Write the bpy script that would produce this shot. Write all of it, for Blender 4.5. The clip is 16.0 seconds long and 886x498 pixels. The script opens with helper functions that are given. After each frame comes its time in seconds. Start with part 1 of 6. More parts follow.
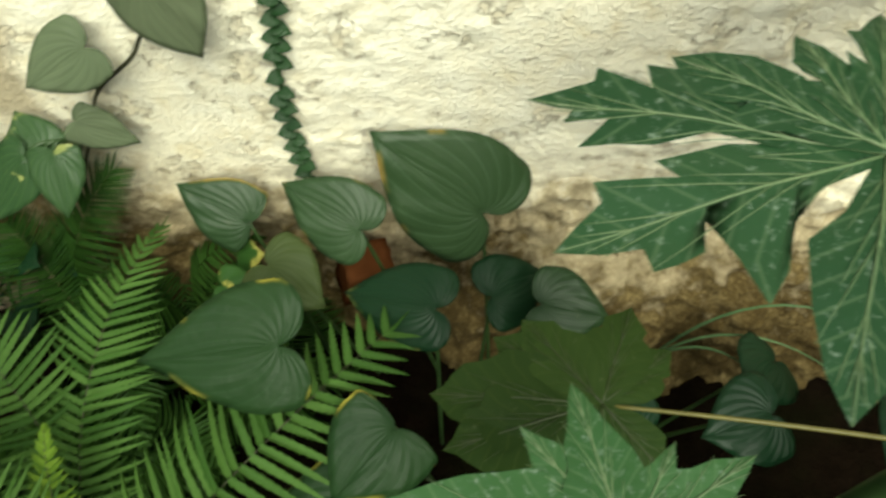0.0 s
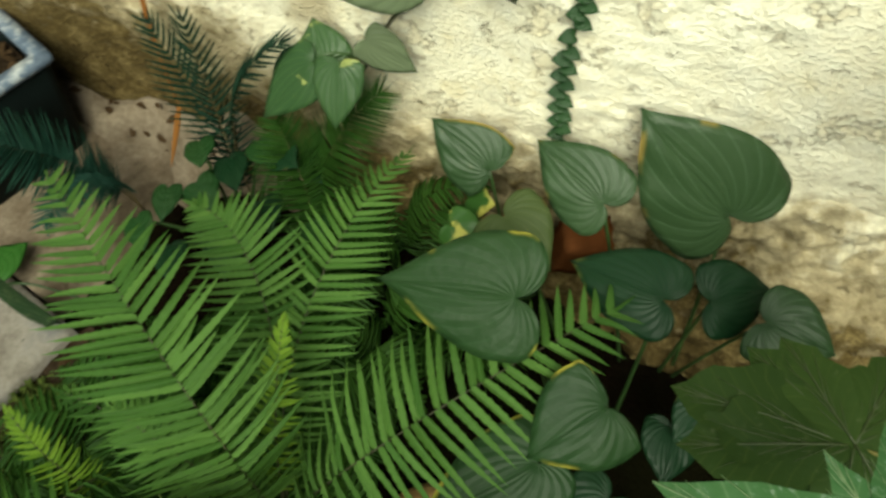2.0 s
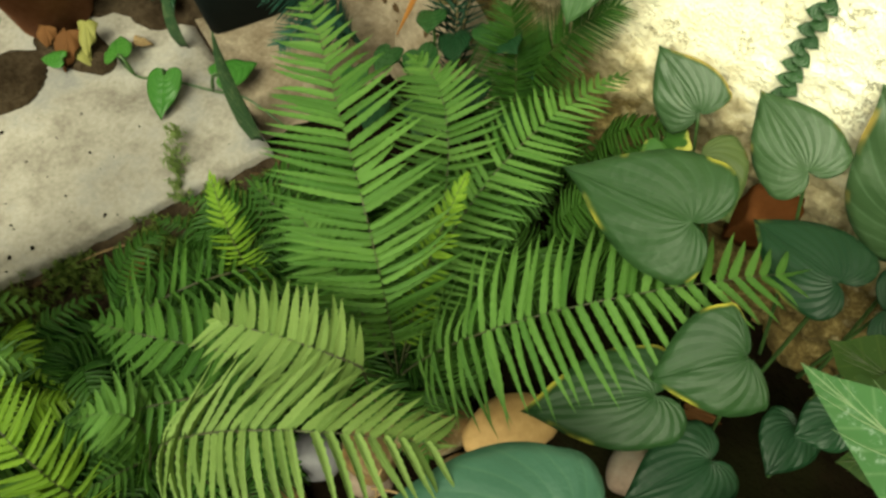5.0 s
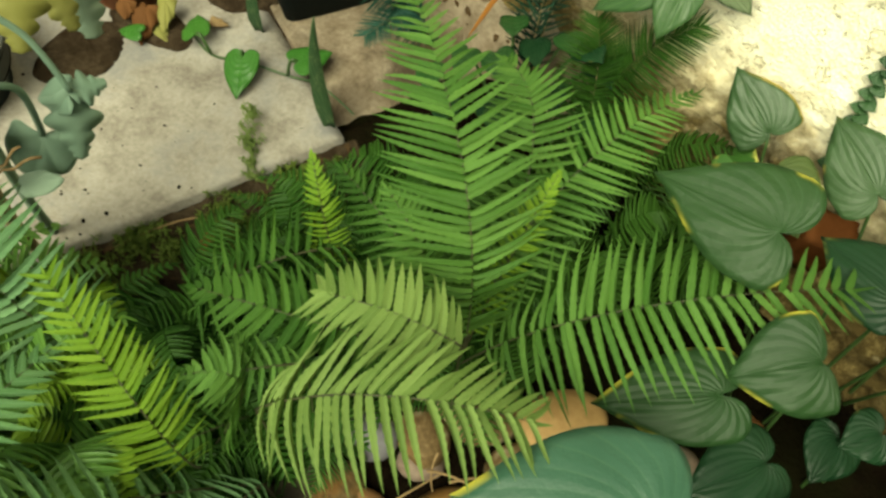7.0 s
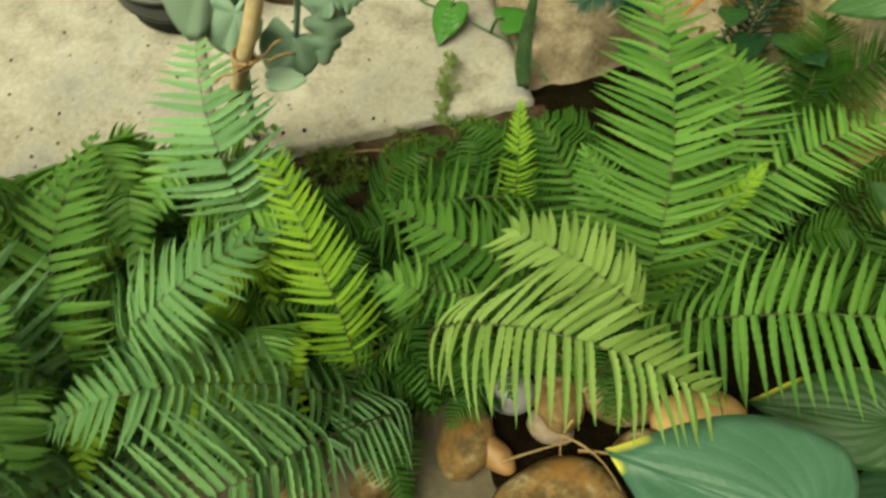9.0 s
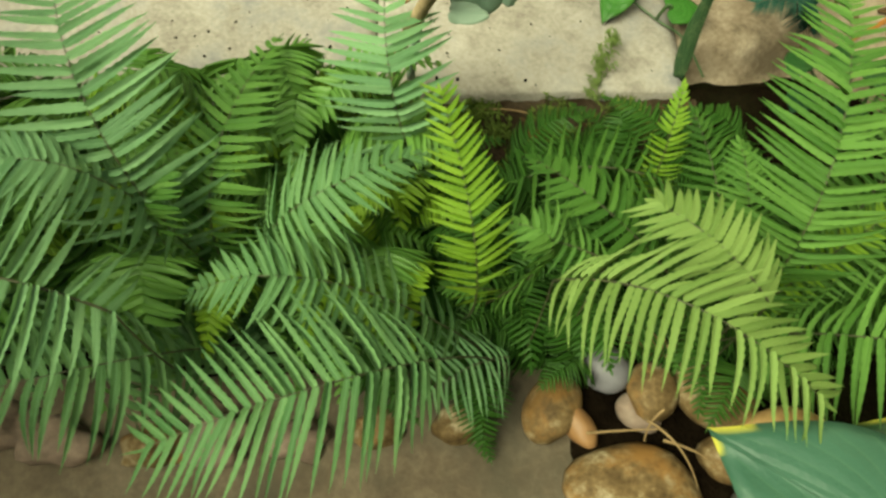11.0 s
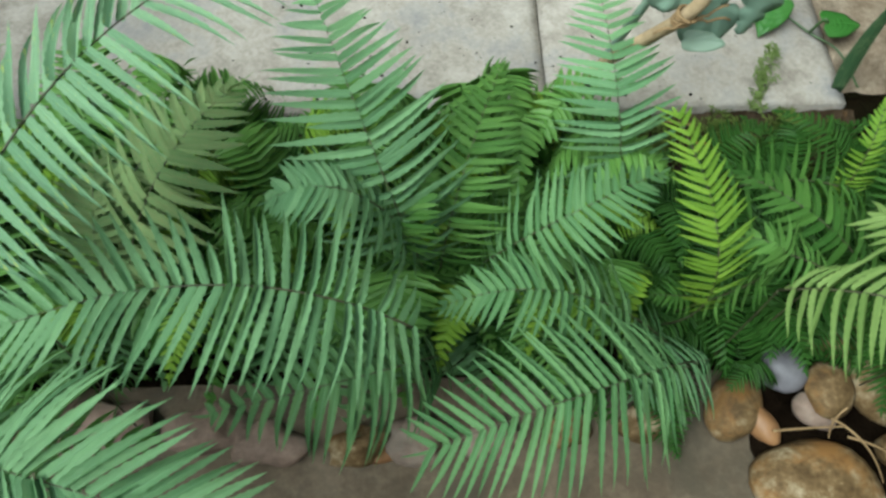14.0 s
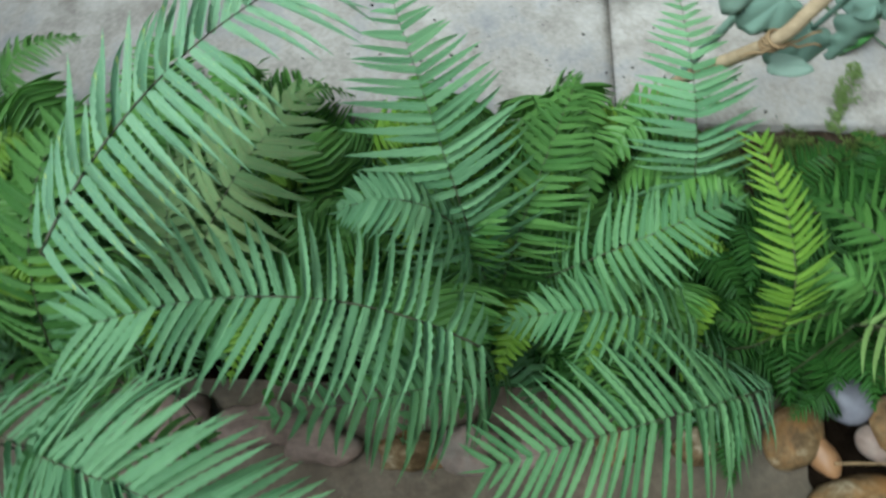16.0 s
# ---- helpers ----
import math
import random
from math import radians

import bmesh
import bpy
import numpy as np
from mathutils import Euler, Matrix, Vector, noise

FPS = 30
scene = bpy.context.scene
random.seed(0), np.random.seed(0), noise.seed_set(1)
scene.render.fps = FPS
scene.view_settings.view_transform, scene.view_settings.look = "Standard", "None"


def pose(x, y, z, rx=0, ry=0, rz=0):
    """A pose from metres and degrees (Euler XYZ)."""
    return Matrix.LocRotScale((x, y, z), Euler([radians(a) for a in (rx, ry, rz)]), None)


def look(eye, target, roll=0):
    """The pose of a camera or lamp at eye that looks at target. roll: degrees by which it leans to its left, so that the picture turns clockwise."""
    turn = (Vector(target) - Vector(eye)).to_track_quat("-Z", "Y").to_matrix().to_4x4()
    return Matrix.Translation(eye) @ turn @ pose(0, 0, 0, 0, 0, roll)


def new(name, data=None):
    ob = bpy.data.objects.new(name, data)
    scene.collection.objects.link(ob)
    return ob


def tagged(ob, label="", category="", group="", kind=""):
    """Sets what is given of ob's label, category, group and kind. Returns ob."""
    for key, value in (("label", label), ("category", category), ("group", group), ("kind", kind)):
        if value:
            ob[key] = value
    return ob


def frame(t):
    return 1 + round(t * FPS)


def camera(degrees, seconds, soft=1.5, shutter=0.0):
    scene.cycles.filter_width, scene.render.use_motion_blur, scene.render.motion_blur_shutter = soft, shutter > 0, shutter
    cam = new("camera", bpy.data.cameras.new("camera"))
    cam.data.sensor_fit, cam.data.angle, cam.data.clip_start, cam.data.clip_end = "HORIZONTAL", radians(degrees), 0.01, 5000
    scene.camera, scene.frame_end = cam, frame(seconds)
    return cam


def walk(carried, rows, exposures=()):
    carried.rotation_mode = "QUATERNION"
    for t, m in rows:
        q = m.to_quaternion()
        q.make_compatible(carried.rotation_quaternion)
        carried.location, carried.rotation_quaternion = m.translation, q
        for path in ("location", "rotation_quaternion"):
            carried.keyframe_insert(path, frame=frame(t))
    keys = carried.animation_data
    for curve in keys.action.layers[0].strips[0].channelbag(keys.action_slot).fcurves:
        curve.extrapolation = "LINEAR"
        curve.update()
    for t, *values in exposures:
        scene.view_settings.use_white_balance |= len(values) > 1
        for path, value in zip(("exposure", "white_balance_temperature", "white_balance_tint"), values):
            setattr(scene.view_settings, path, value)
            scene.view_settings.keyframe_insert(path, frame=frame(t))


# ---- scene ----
cam = camera(59.92, 16.0, soft=2.75, shutter=0.4)
PATH = [
    (0, (0.000, 0.000, 1.250), (0.0000, 0.5191, 0.3953), 0.17),
    (0.5, (-0.056, -0.002, 1.243), (-0.1058, 0.4942, 0.3762), -0.19),
    (1, (-0.096, -0.004, 1.243), (-0.1822, 0.4890, 0.3775), -0.02),
    (1.5, (-0.114, -0.013, 1.245), (-0.2081, 0.4716, 0.3751), 0.15),
    (2, (-0.135, -0.024, 1.252), (-0.2904, 0.4350, 0.3773), -2.15),
    (2.5, (-0.134, -0.037, 1.251), (-0.3671, 0.3999, 0.3824), -4.29),
    (3, (-0.125, -0.053, 1.246), (-0.4027, 0.3611, 0.3794), -5.50),
    (3.5, (-0.115, -0.079, 1.233), (-0.4207, 0.3077, 0.3631), -6.61),
    (4, (-0.107, -0.097, 1.219), (-0.4282, 0.2553, 0.3404), -8.44),
    (4.2, (-0.104, -0.105, 1.223), (-0.4230, 0.2478, 0.3431), -7.46),
    (6.3, (-0.168, -0.231, 1.226), (-0.4644, 0.1349, 0.3436), 1.76),
    (6.5, (-0.178, -0.245, 1.229), (-0.4706, 0.1290, 0.3483), 2.72),
    (7, (-0.197, -0.272, 1.244), (-0.4902, 0.1144, 0.3691), 4.52),
    (7.5, (-0.217, -0.310, 1.245), (-0.5133, 0.0824, 0.3746), 6.52),
    (8, (-0.234, -0.344, 1.250), (-0.5454, 0.0407, 0.3812), 6.86),
    (8.5, (-0.238, -0.383, 1.251), (-0.5900, -0.0293, 0.3844), 4.49),
    (9, (-0.221, -0.390, 1.236), (-0.5985, -0.1076, 0.3541), 1.92),
    (9.5, (-0.199, -0.404, 1.218), (-0.5842, -0.1886, 0.3205), 0.36),
    (9.7, (-0.197, -0.408, 1.215), (-0.5735, -0.2082, 0.3102), 0.87),
    (11.8, (-0.187, -0.542, 1.254), (-0.6326, -0.3574, 0.3781), 1.69),
    (12, (-0.205, -0.558, 1.262), (-0.6311, -0.3848, 0.3740), 0.00),
    (12.5, (-0.233, -0.601, 1.271), (-0.6457, -0.4165, 0.3789), -0.91),
    (13, (-0.255, -0.642, 1.287), (-0.6678, -0.4627, 0.3935), -1.78),
    (13.5, (-0.276, -0.703, 1.288), (-0.6850, -0.5293, 0.3921), -1.07),
    (14, (-0.291, -0.752, 1.297), (-0.7144, -0.5811, 0.4070), -0.04),
    (14.5, (-0.296, -0.762, 1.292), (-0.7214, -0.6259, 0.3972), 0.74),
    (15, (-0.306, -0.761, 1.287), (-0.7482, -0.6688, 0.3948), 0.83),
    (15.5, (-0.301, -0.734, 1.287), (-0.7637, -0.6693, 0.4031), -0.78),
    (16, (-0.333, -0.772, 1.308), (-0.7614, -0.6564, 0.4118), -3.26),
]
LIGHTING = [
    (0.0, 0.22, 6600, -5), (1.5, 0.23, 6750, -8), (2.5, 0.37, 6900, -11), (4.2, 0.80, 7400, -14), (8.0, 0.93, 8000, -16), (9.7, 1.12, 8400, -19),
    (12.5, 1.15, 6600, -13), (14.0, 0.97, 5600, -5), (16.0, 0.90, 5150, -3),
]
walk(cam, [(t, look(eye, target, roll)) for t, eye, target, roll in PATH], LIGHTING)

# ---- light ----
world = bpy.data.worlds.new("world")
scene.world = world
world.use_nodes = True
SUN_ELEV, SUN_TURN = radians(55), radians(172)
wn = world.node_tree
sky = wn.nodes.new("ShaderNodeTexSky")
sky.sky_type, sky.sun_disc, sky.sun_elevation, sky.sun_rotation = "NISHITA", False, SUN_ELEV, SUN_TURN
sky.air_density, sky.dust_density = 1.0, 4.0
bg = next(n for n in wn.nodes if n.type == "BACKGROUND")
wn.links.new(sky.outputs[0], bg.inputs[0])
bg.inputs[1].default_value = 0.065
sun = new("sun", bpy.data.lights.new("sun", "SUN"))
sun.data.energy, sun.data.angle, sun.data.color = 4.95, radians(42), (1.0, 0.95, 0.86)
sun.matrix_world = look((0.09 * 5, -0.57 * 5, 0.82 * 5), (0, 0, 0))


# ---- materials ----
def material(name):
    m = bpy.data.materials.new(name)
    m.use_nodes = True
    nt = m.node_tree
    return m, nt, next(n for n in nt.nodes if n.type == "BSDF_PRINCIPLED"), next(n for n in nt.nodes if n.type == "OUTPUT_MATERIAL")


def node(nt, kind, **inputs):
    n = nt.nodes.new(kind)
    for k, v in inputs.items():
        n.inputs[k.replace("_", " ")].default_value = v
    return n


def ramp(nt, source, stops):
    r = nt.nodes.new("ShaderNodeValToRGB")
    el = r.color_ramp.elements
    while len(el) < len(stops):
        el.new(0.5)
    for e, (p, c) in zip(el, stops):
        e.position, e.color = p, (*c, 1) if len(c) == 3 else c
    nt.links.new(source, r.inputs[0])
    return r.outputs[0]


def mixed(nt, fac, a, b, blend="MIX"):
    m = nt.nodes.new("ShaderNodeMix")
    m.data_type, m.blend_type = "RGBA", blend
    for slot, v in ((m.inputs[0], fac), (m.inputs[6], a), (m.inputs[7], b)):
        if isinstance(v, (tuple, list)):
            slot.default_value = (*v, 1) if len(v) == 3 else v
        elif isinstance(v, (int, float)):
            slot.default_value = v
        else:
            nt.links.new(v, slot)
    return m.outputs[2]


def math_node(nt, op, a, b=0.0, c=0.0):
    m = nt.nodes.new("ShaderNodeMath")
    m.operation = op
    for slot, v in zip(m.inputs, (a, b, c)):
        if isinstance(v, (int, float)):
            slot.default_value = v
        else:
            nt.links.new(v, slot)
    return m.outputs[0]


def noise_of(nt, scale, detail=4.0, rough=0.55, coords=None, socket="Fac"):
    n = node(nt, "ShaderNodeTexNoise", Scale=scale, Detail=detail, Roughness=rough)
    if coords is None:
        coords = nt.nodes.new("ShaderNodeTexCoord").outputs["Object"]
    nt.links.new(coords, n.inputs["Vector"])
    return n.outputs[socket]


def bumped(nt, bsdf, heights, distance=0.004, strength=0.6):
    prev = None
    for h in heights if isinstance(heights, (list, tuple)) else [heights]:
        b = node(nt, "ShaderNodeBump", Strength=strength, Distance=distance)
        nt.links.new(h, b.inputs["Height"])
        if prev is not None:
            nt.links.new(prev, b.inputs["Normal"])
        prev = b.outputs[0]
    nt.links.new(prev, bsdf.inputs["Normal"])


def leaf_material(name, dark, light, vein, rough=0.45, veins=0.0, slant=1.2, vein_mix=0.5, spots=None, margin=None, through_light=0.25, variegated=None, relief=0.0012, gloss=None, ribs=1.0, worn=0.59, midrib=0.0, tips=None):
    """A leaf: u runs across the blade (0.5 at the midrib), v from its base to its tip."""
    m, nt, bsdf, out = material(name)
    uv = nt.nodes.new("ShaderNodeUVMap")
    sep = nt.nodes.new("ShaderNodeSeparateXYZ")
    nt.links.new(uv.outputs[0], sep.inputs[0])
    across = math_node(nt, "ABSOLUTE", math_node(nt, "MULTIPLY_ADD", sep.outputs[0], 2.0, -1.0))
    info = nt.nodes.new("ShaderNodeObjectInfo")
    geo = nt.nodes.new("ShaderNodeNewGeometry")
    tone = math_node(nt, "MULTIPLY_ADD", geo.outputs["Random Per Island"], 0.35, math_node(nt, "MULTIPLY", noise_of(nt, 14.0, 5), 0.6))
    tone = math_node(nt, "MULTIPLY_ADD", info.outputs["Random"], 0.55, math_node(nt, "SUBTRACT", tone, 0.25))
    colour = mixed(nt, tone, dark, light)
    heights = []
    if veins:
        phase = math_node(nt, "MULTIPLY_ADD", across, -slant, math_node(nt, "MULTIPLY", sep.outputs[1], 1.0))
        wave = math_node(nt, "PINGPONG", math_node(nt, "MULTIPLY", phase, veins), 0.5)
        line = ramp(nt, wave, ((0.0, (1, 1, 1)), (0.10, (0, 0, 0))))
        mid = ramp(nt, across, ((0.0, (1, 1, 1)), (0.05, (0, 0, 0))))
        line = math_node(nt, "MAXIMUM", line, mid)
        colour = mixed(nt, math_node(nt, "MULTIPLY", line, vein_mix), colour, vein)
        heights.append(math_node(nt, "MULTIPLY", wave, 2.0 * ribs))
    if midrib:
        rib = ramp(nt, across, ((0.06, (1, 1, 1)), (0.24, (0, 0, 0))))
        colour = mixed(nt, math_node(nt, "MULTIPLY", rib, midrib), colour, vein)
        heights.append(math_node(nt, "MULTIPLY", rib, -1.0))
    if tips:
        frayed = math_node(nt, "MULTIPLY_ADD", noise_of(nt, 30.0, 3), 0.35, math_node(nt, "MULTIPLY_ADD", info.outputs["Random"], 0.25, sep.outputs[1]))
        colour = mixed(nt, ramp(nt, frayed, ((tips[1], (0, 0, 0)), (tips[1] + 0.12, (1, 1, 1)))), colour, tips[0])
    if variegated:
        patch = ramp(nt, noise_of(nt, variegated[0], 3), ((variegated[1], (0, 0, 0)), (variegated[1] + 0.06, (1, 1, 1))))
        colour = mixed(nt, patch, colour, variegated[2])
    if spots:
        dots = ramp(nt, noise_of(nt, spots[0], 4, 0.75), ((spots[1], (0, 0, 0)), (spots[1] + 0.1, (1, 1, 1))))
        colour = mixed(nt, math_node(nt, "MULTIPLY", dots, 0.75), colour, spots[2])
    if margin:
        edge = math_node(nt, "MULTIPLY", ramp(nt, across, ((0.93, (0, 0, 0)), (0.995, (1, 1, 1)))), ramp(nt, math_node(nt, "MULTIPLY_ADD", sep.outputs[1], -0.12, math_node(nt, "ADD", noise_of(nt, 11.0, 3), 0.06)), ((worn, (0, 0, 0)), (worn + 0.08, (1, 1, 1)))))
        colour = mixed(nt, edge, colour, margin)
    nt.links.new(colour, bsdf.inputs["Base Color"])
    bsdf.inputs["Roughness"].default_value = rough
    bsdf.inputs["Specular IOR Level"].default_value = gloss if gloss is not None else 0.22 if rough < 0.45 else 0.10
    heights.append(noise_of(nt, 120.0, 3))
    bumped(nt, bsdf, heights, relief, 0.5)
    if through_light:
        tr = nt.nodes.new("ShaderNodeBsdfTranslucent")
        nt.links.new(mixed(nt, 0.5, colour, (0.5, 0.75, 0.12), "MULTIPLY"), tr.inputs[0])
        mix = node(nt, "ShaderNodeMixShader", Fac=through_light)
        nt.links.new(bsdf.outputs[0], mix.inputs[1])
        nt.links.new(tr.outputs[0], mix.inputs[2])
        nt.links.new(mix.outputs[0], out.inputs[0])
    return m


def rough_material(name, stops, scale=8.0, rough=0.9, fine=90.0, relief=0.003, stain=None, stain_scale=3.0, detail=8.0):
    """Stone, soil, concrete, bark: colour by a broad noise, fine grain, stains, relief."""
    m, nt, bsdf, _ = material(name)
    info = nt.nodes.new("ShaderNodeObjectInfo")
    co = nt.nodes.new("ShaderNodeTexCoord").outputs["Object"]
    shift = nt.nodes.new("ShaderNodeVectorMath")
    shift.operation = "ADD"
    nt.links.new(co, shift.inputs[0])
    nt.links.new(math_node(nt, "MULTIPLY", info.outputs["Random"], 20.0), shift.inputs[1])
    co = shift.outputs[0]
    broad, grain = noise_of(nt, scale, detail, 0.62, co), noise_of(nt, fine, 6, 0.6, co)
    colour = ramp(nt, math_node(nt, "MULTIPLY_ADD", grain, 0.35, math_node(nt, "MULTIPLY", broad, 0.75)), stops)
    if stain:
        patch = ramp(nt, noise_of(nt, stain_scale, 6, 0.7, co), ((0.50, (0, 0, 0)), (0.66, (1, 1, 1))))
        colour = mixed(nt, math_node(nt, "MULTIPLY", patch, 0.8), colour, stain)
    nt.links.new(colour, bsdf.inputs["Base Color"])
    bsdf.inputs["Roughness"].default_value = rough
    bsdf.inputs["Specular IOR Level"].default_value = 0.4 if rough < 0.7 else 0.12 if rough < 0.8 else 0.0
    bumped(nt, bsdf, (broad, grain), relief, 0.7)
    return m


FERN = leaf_material("fern_green", (0.026, 0.079, 0.011), (0.116, 0.222, 0.048), (0.106, 0.198, 0.0661), 0.42, gloss=0.16, through_light=0.32, midrib=0.22)
FERN_PALE = leaf_material("fern_pale", (0.086, 0.142, 0.0331), (0.169, 0.241, 0.0714), (0.132, 0.198, 0.0661), 0.45, gloss=0.15, through_light=0.3, midrib=0.22, tips=((0.24, 0.28, 0.07), 1.22))
FERN_BRIGHT = leaf_material("fern_bright", (0.0727, 0.149, 0.0119), (0.185, 0.291, 0.0317), (0.198, 0.331, 0.0661), 0.42, through_light=0.35, gloss=0.15, midrib=0.22)
# darker copy of FERN: understory shade put into the leaf green
FERN_HALF_SHADE = leaf_material("fern_half_shade", (0.0172, 0.0562, 0.00793), (0.0648, 0.139, 0.0238), (0.0661, 0.132, 0.0397), 0.45, gloss=0.125, through_light=0.3, midrib=0.22)
# FERN at its darkest, with the shade low among the fronds painted in
FERN_SHADE = leaf_material("fern_shade", (0.0105, 0.0385, 0.0050), (0.0340, 0.0800, 0.0135), (0.045, 0.092, 0.026), 0.45, gloss=0.09, through_light=0.2, midrib=0.22)
FERN_BLUE = leaf_material("fern_blue_green", (0.0661, 0.147, 0.0614), (0.177, 0.301, 0.142), (0.171, 0.301, 0.171), 0.42, gloss=0.175, through_light=0.3, midrib=0.22)
FERN_GREY = leaf_material("fern_grey_green", (0.0433, 0.109, 0.0365), (0.128, 0.228, 0.0889), (0.18, 0.316, 0.18), 0.42, gloss=0.15, through_light=0.3, midrib=0.22)
FERN_TALL = leaf_material("fern_tall", (0.0914, 0.179, 0.0935), (0.218, 0.343, 0.189), (0.198, 0.347, 0.198), 0.40, gloss=0.2, through_light=0.28, variegated=(9.0, 0.66, (0.358, 0.419, 0.0993)), midrib=0.22, tips=((0.331, 0.361, 0.0902), 1.12))
FERN_DRY = leaf_material("fern_dry", (0.0595, 0.111, 0.0397), (0.151, 0.206, 0.0833), (0.158, 0.158, 0.0793), 0.6, spots=(20.0, 0.58, (0.206, 0.119, 0.0476)), midrib=0.22, tips=((0.252, 0.144, 0.054), 1.0))
CYCAD = leaf_material("cycad_green", (0.00434, 0.0162, 0.00976), (0.0119, 0.0336, 0.0184), (0.0271, 0.0542, 0.0326), 0.45, through_light=0.05, gloss=0.075)
CYCAD_TEAL = leaf_material("cycad_teal", (0.00542, 0.0244, 0.0174), (0.0162, 0.0515, 0.0358), (0.0271, 0.0542, 0.0326), 0.45, through_light=0.05, gloss=0.1)
RACHIS = rough_material("rachis", ((0.3, (0.01276, 0.01392, 0.0058)), (0.7, (0.0406, 0.0406, 0.01624))), 20, 0.6, relief=0.0005)
RACHIS_BROWN = rough_material("rachis_brown", ((0.3, (0.058, 0.0406, 0.0174)), (0.7, (0.116, 0.0928, 0.0406))), 20, 0.6, relief=0.0005)
HEART = leaf_material("heart_leaf_green", (0.00784, 0.0263, 0.00762), (0.0263, 0.056, 0.0179), (0.0696, 0.139, 0.0696), 0.48, veins=9.0, slant=-0.30, vein_mix=0.09, margin=(0.383, 0.348, 0.0557), through_light=0.12, relief=0.0019, gloss=0.16, ribs=0.8, worn=0.55)
# green leaf with the sky's bluish sheen put into its base colour
HEART_SHEEN = leaf_material("heart_leaf_sheen", (0.0106, 0.0397, 0.0238), (0.0331, 0.0793, 0.0516), (0.0661, 0.132, 0.0661), 0.42, veins=9.0, slant=-0.30, vein_mix=0.14, margin=(0.364, 0.331, 0.0529), through_light=0.12, relief=0.0016, ribs=0.65, gloss=0.2)
HEART_GREY = leaf_material("heart_leaf_grey", (0.0138, 0.0362, 0.0121), (0.0345, 0.0644, 0.0259), (0.122, 0.19, 0.114), 0.42, veins=9.0, slant=-0.30, vein_mix=0.20, spots=(26.0, 0.66, (0.076, 0.0912, 0.0457)), margin=(0.32, 0.228, 0.0608), through_light=0.12, relief=0.0016, ribs=0.7, gloss=0.22)
# the leaf's own dark green, lowered further for shade under papaya and wall
HEART_DARK_SHADE = leaf_material("heart_leaf_dark_shade", (0.00326, 0.0162, 0.00596), (0.00869, 0.0314, 0.0119), (0.038, 0.0869, 0.0434), 0.44, veins=10.0, slant=-0.30, vein_mix=0.05, margin=(0.162, 0.174, 0.0434), through_light=0.08, relief=0.0016, gloss=0.17, ribs=0.9, worn=0.64)
HEART_OLD = leaf_material("heart_leaf_fading", (0.0301, 0.0515, 0.015), (0.0645, 0.0858, 0.0301), (0.129, 0.146, 0.0689), 0.5, veins=9.0, slant=-0.30, vein_mix=0.25, margin=(0.215, 0.0774, 0.0258), through_light=0.15)
PAPAYA = leaf_material("papaya_green", (0.0087, 0.0350, 0.0120), (0.0250, 0.0680, 0.0265), (0.124, 0.186, 0.0996), 0.40, spots=(150.0, 0.575, (0.155, 0.211, 0.162)), through_light=0.15, veins=9.0, slant=0.20, vein_mix=0.30, ribs=0.4)
PAPAYA_YOUNG = leaf_material("papaya_young", (0.0190, 0.0600, 0.0170), (0.0440, 0.108, 0.0370), (0.124, 0.186, 0.0996), 0.40, spots=(150.0, 0.575, (0.155, 0.211, 0.162)), through_light=0.15, veins=9.0, slant=0.20, vein_mix=0.32, ribs=0.4)
PAPAYA_DARK = leaf_material("papaya_olive", (0.0108, 0.026, 0.00434), (0.0282, 0.0531, 0.0108), (0.0813, 0.103, 0.0271), 0.6, spots=(70.0, 0.62, (0.0759, 0.0918, 0.0434)), through_light=0.2, veins=9.0, slant=0.20, vein_mix=0.16, ribs=0.4)
PAPAYA_VEIN = rough_material("papaya_vein", ((0.3, (0.0754, 0.1334, 0.058)), (0.7, (0.1276, 0.1798, 0.087))), 20, 0.5, relief=0.0003)
VEIN_OLIVE = rough_material("vein_olive", ((0.3, (0.0189, 0.0302, 0.00754)), (0.7, (0.0339, 0.049, 0.0132))), 20, 0.5, relief=0.0003)
PETIOLE_YELLOW = rough_material("petiole_yellow", ((0.3, (0.0731, 0.065, 0.0122)), (0.7, (0.122, 0.11, 0.0244))), 20, 0.45, relief=0.0003)
PETIOLE = rough_material("petiole_green", ((0.3, (0.0145, 0.0348, 0.00928)), (0.7, (0.0319, 0.0667, 0.0174))), 20, 0.45, relief=0.0003)
POTHOS = leaf_material("pothos_green", (0.026, 0.064, 0.022), (0.062, 0.112, 0.046), (0.132, 0.231, 0.0661), 0.35, veins=8.0, slant=-0.30, vein_mix=0.2, variegated=(30.0, 0.63, (0.278, 0.317, 0.106)), through_light=0.25)
POTHOS_PALE = leaf_material("pothos_pale", (0.095, 0.130, 0.072), (0.160, 0.190, 0.112), (0.198, 0.264, 0.132), 0.45, veins=8.0, slant=-0.30, vein_mix=0.2, through_light=0.25)
VARIEGATED = leaf_material("variegated_yellow", (0.0198, 0.0595, 0.0132), (0.0397, 0.0992, 0.0198), (0.132, 0.231, 0.0661), 0.35, variegated=(22.0, 0.5, (0.364, 0.344, 0.0793)), through_light=0.15)
SHINGLE = leaf_material("shingle_leaf", (0.00661, 0.0278, 0.00727), (0.0198, 0.0562, 0.0145), (0.0529, 0.106, 0.0529), 0.4, veins=3.0, vein_mix=0.25, through_light=0.05)
IVY = leaf_material("creeper_leaf", (0.0231, 0.086, 0.0132), (0.0463, 0.132, 0.0231), (0.0992, 0.198, 0.0529), 0.35, veins=4.0, vein_mix=0.3, through_light=0.15)
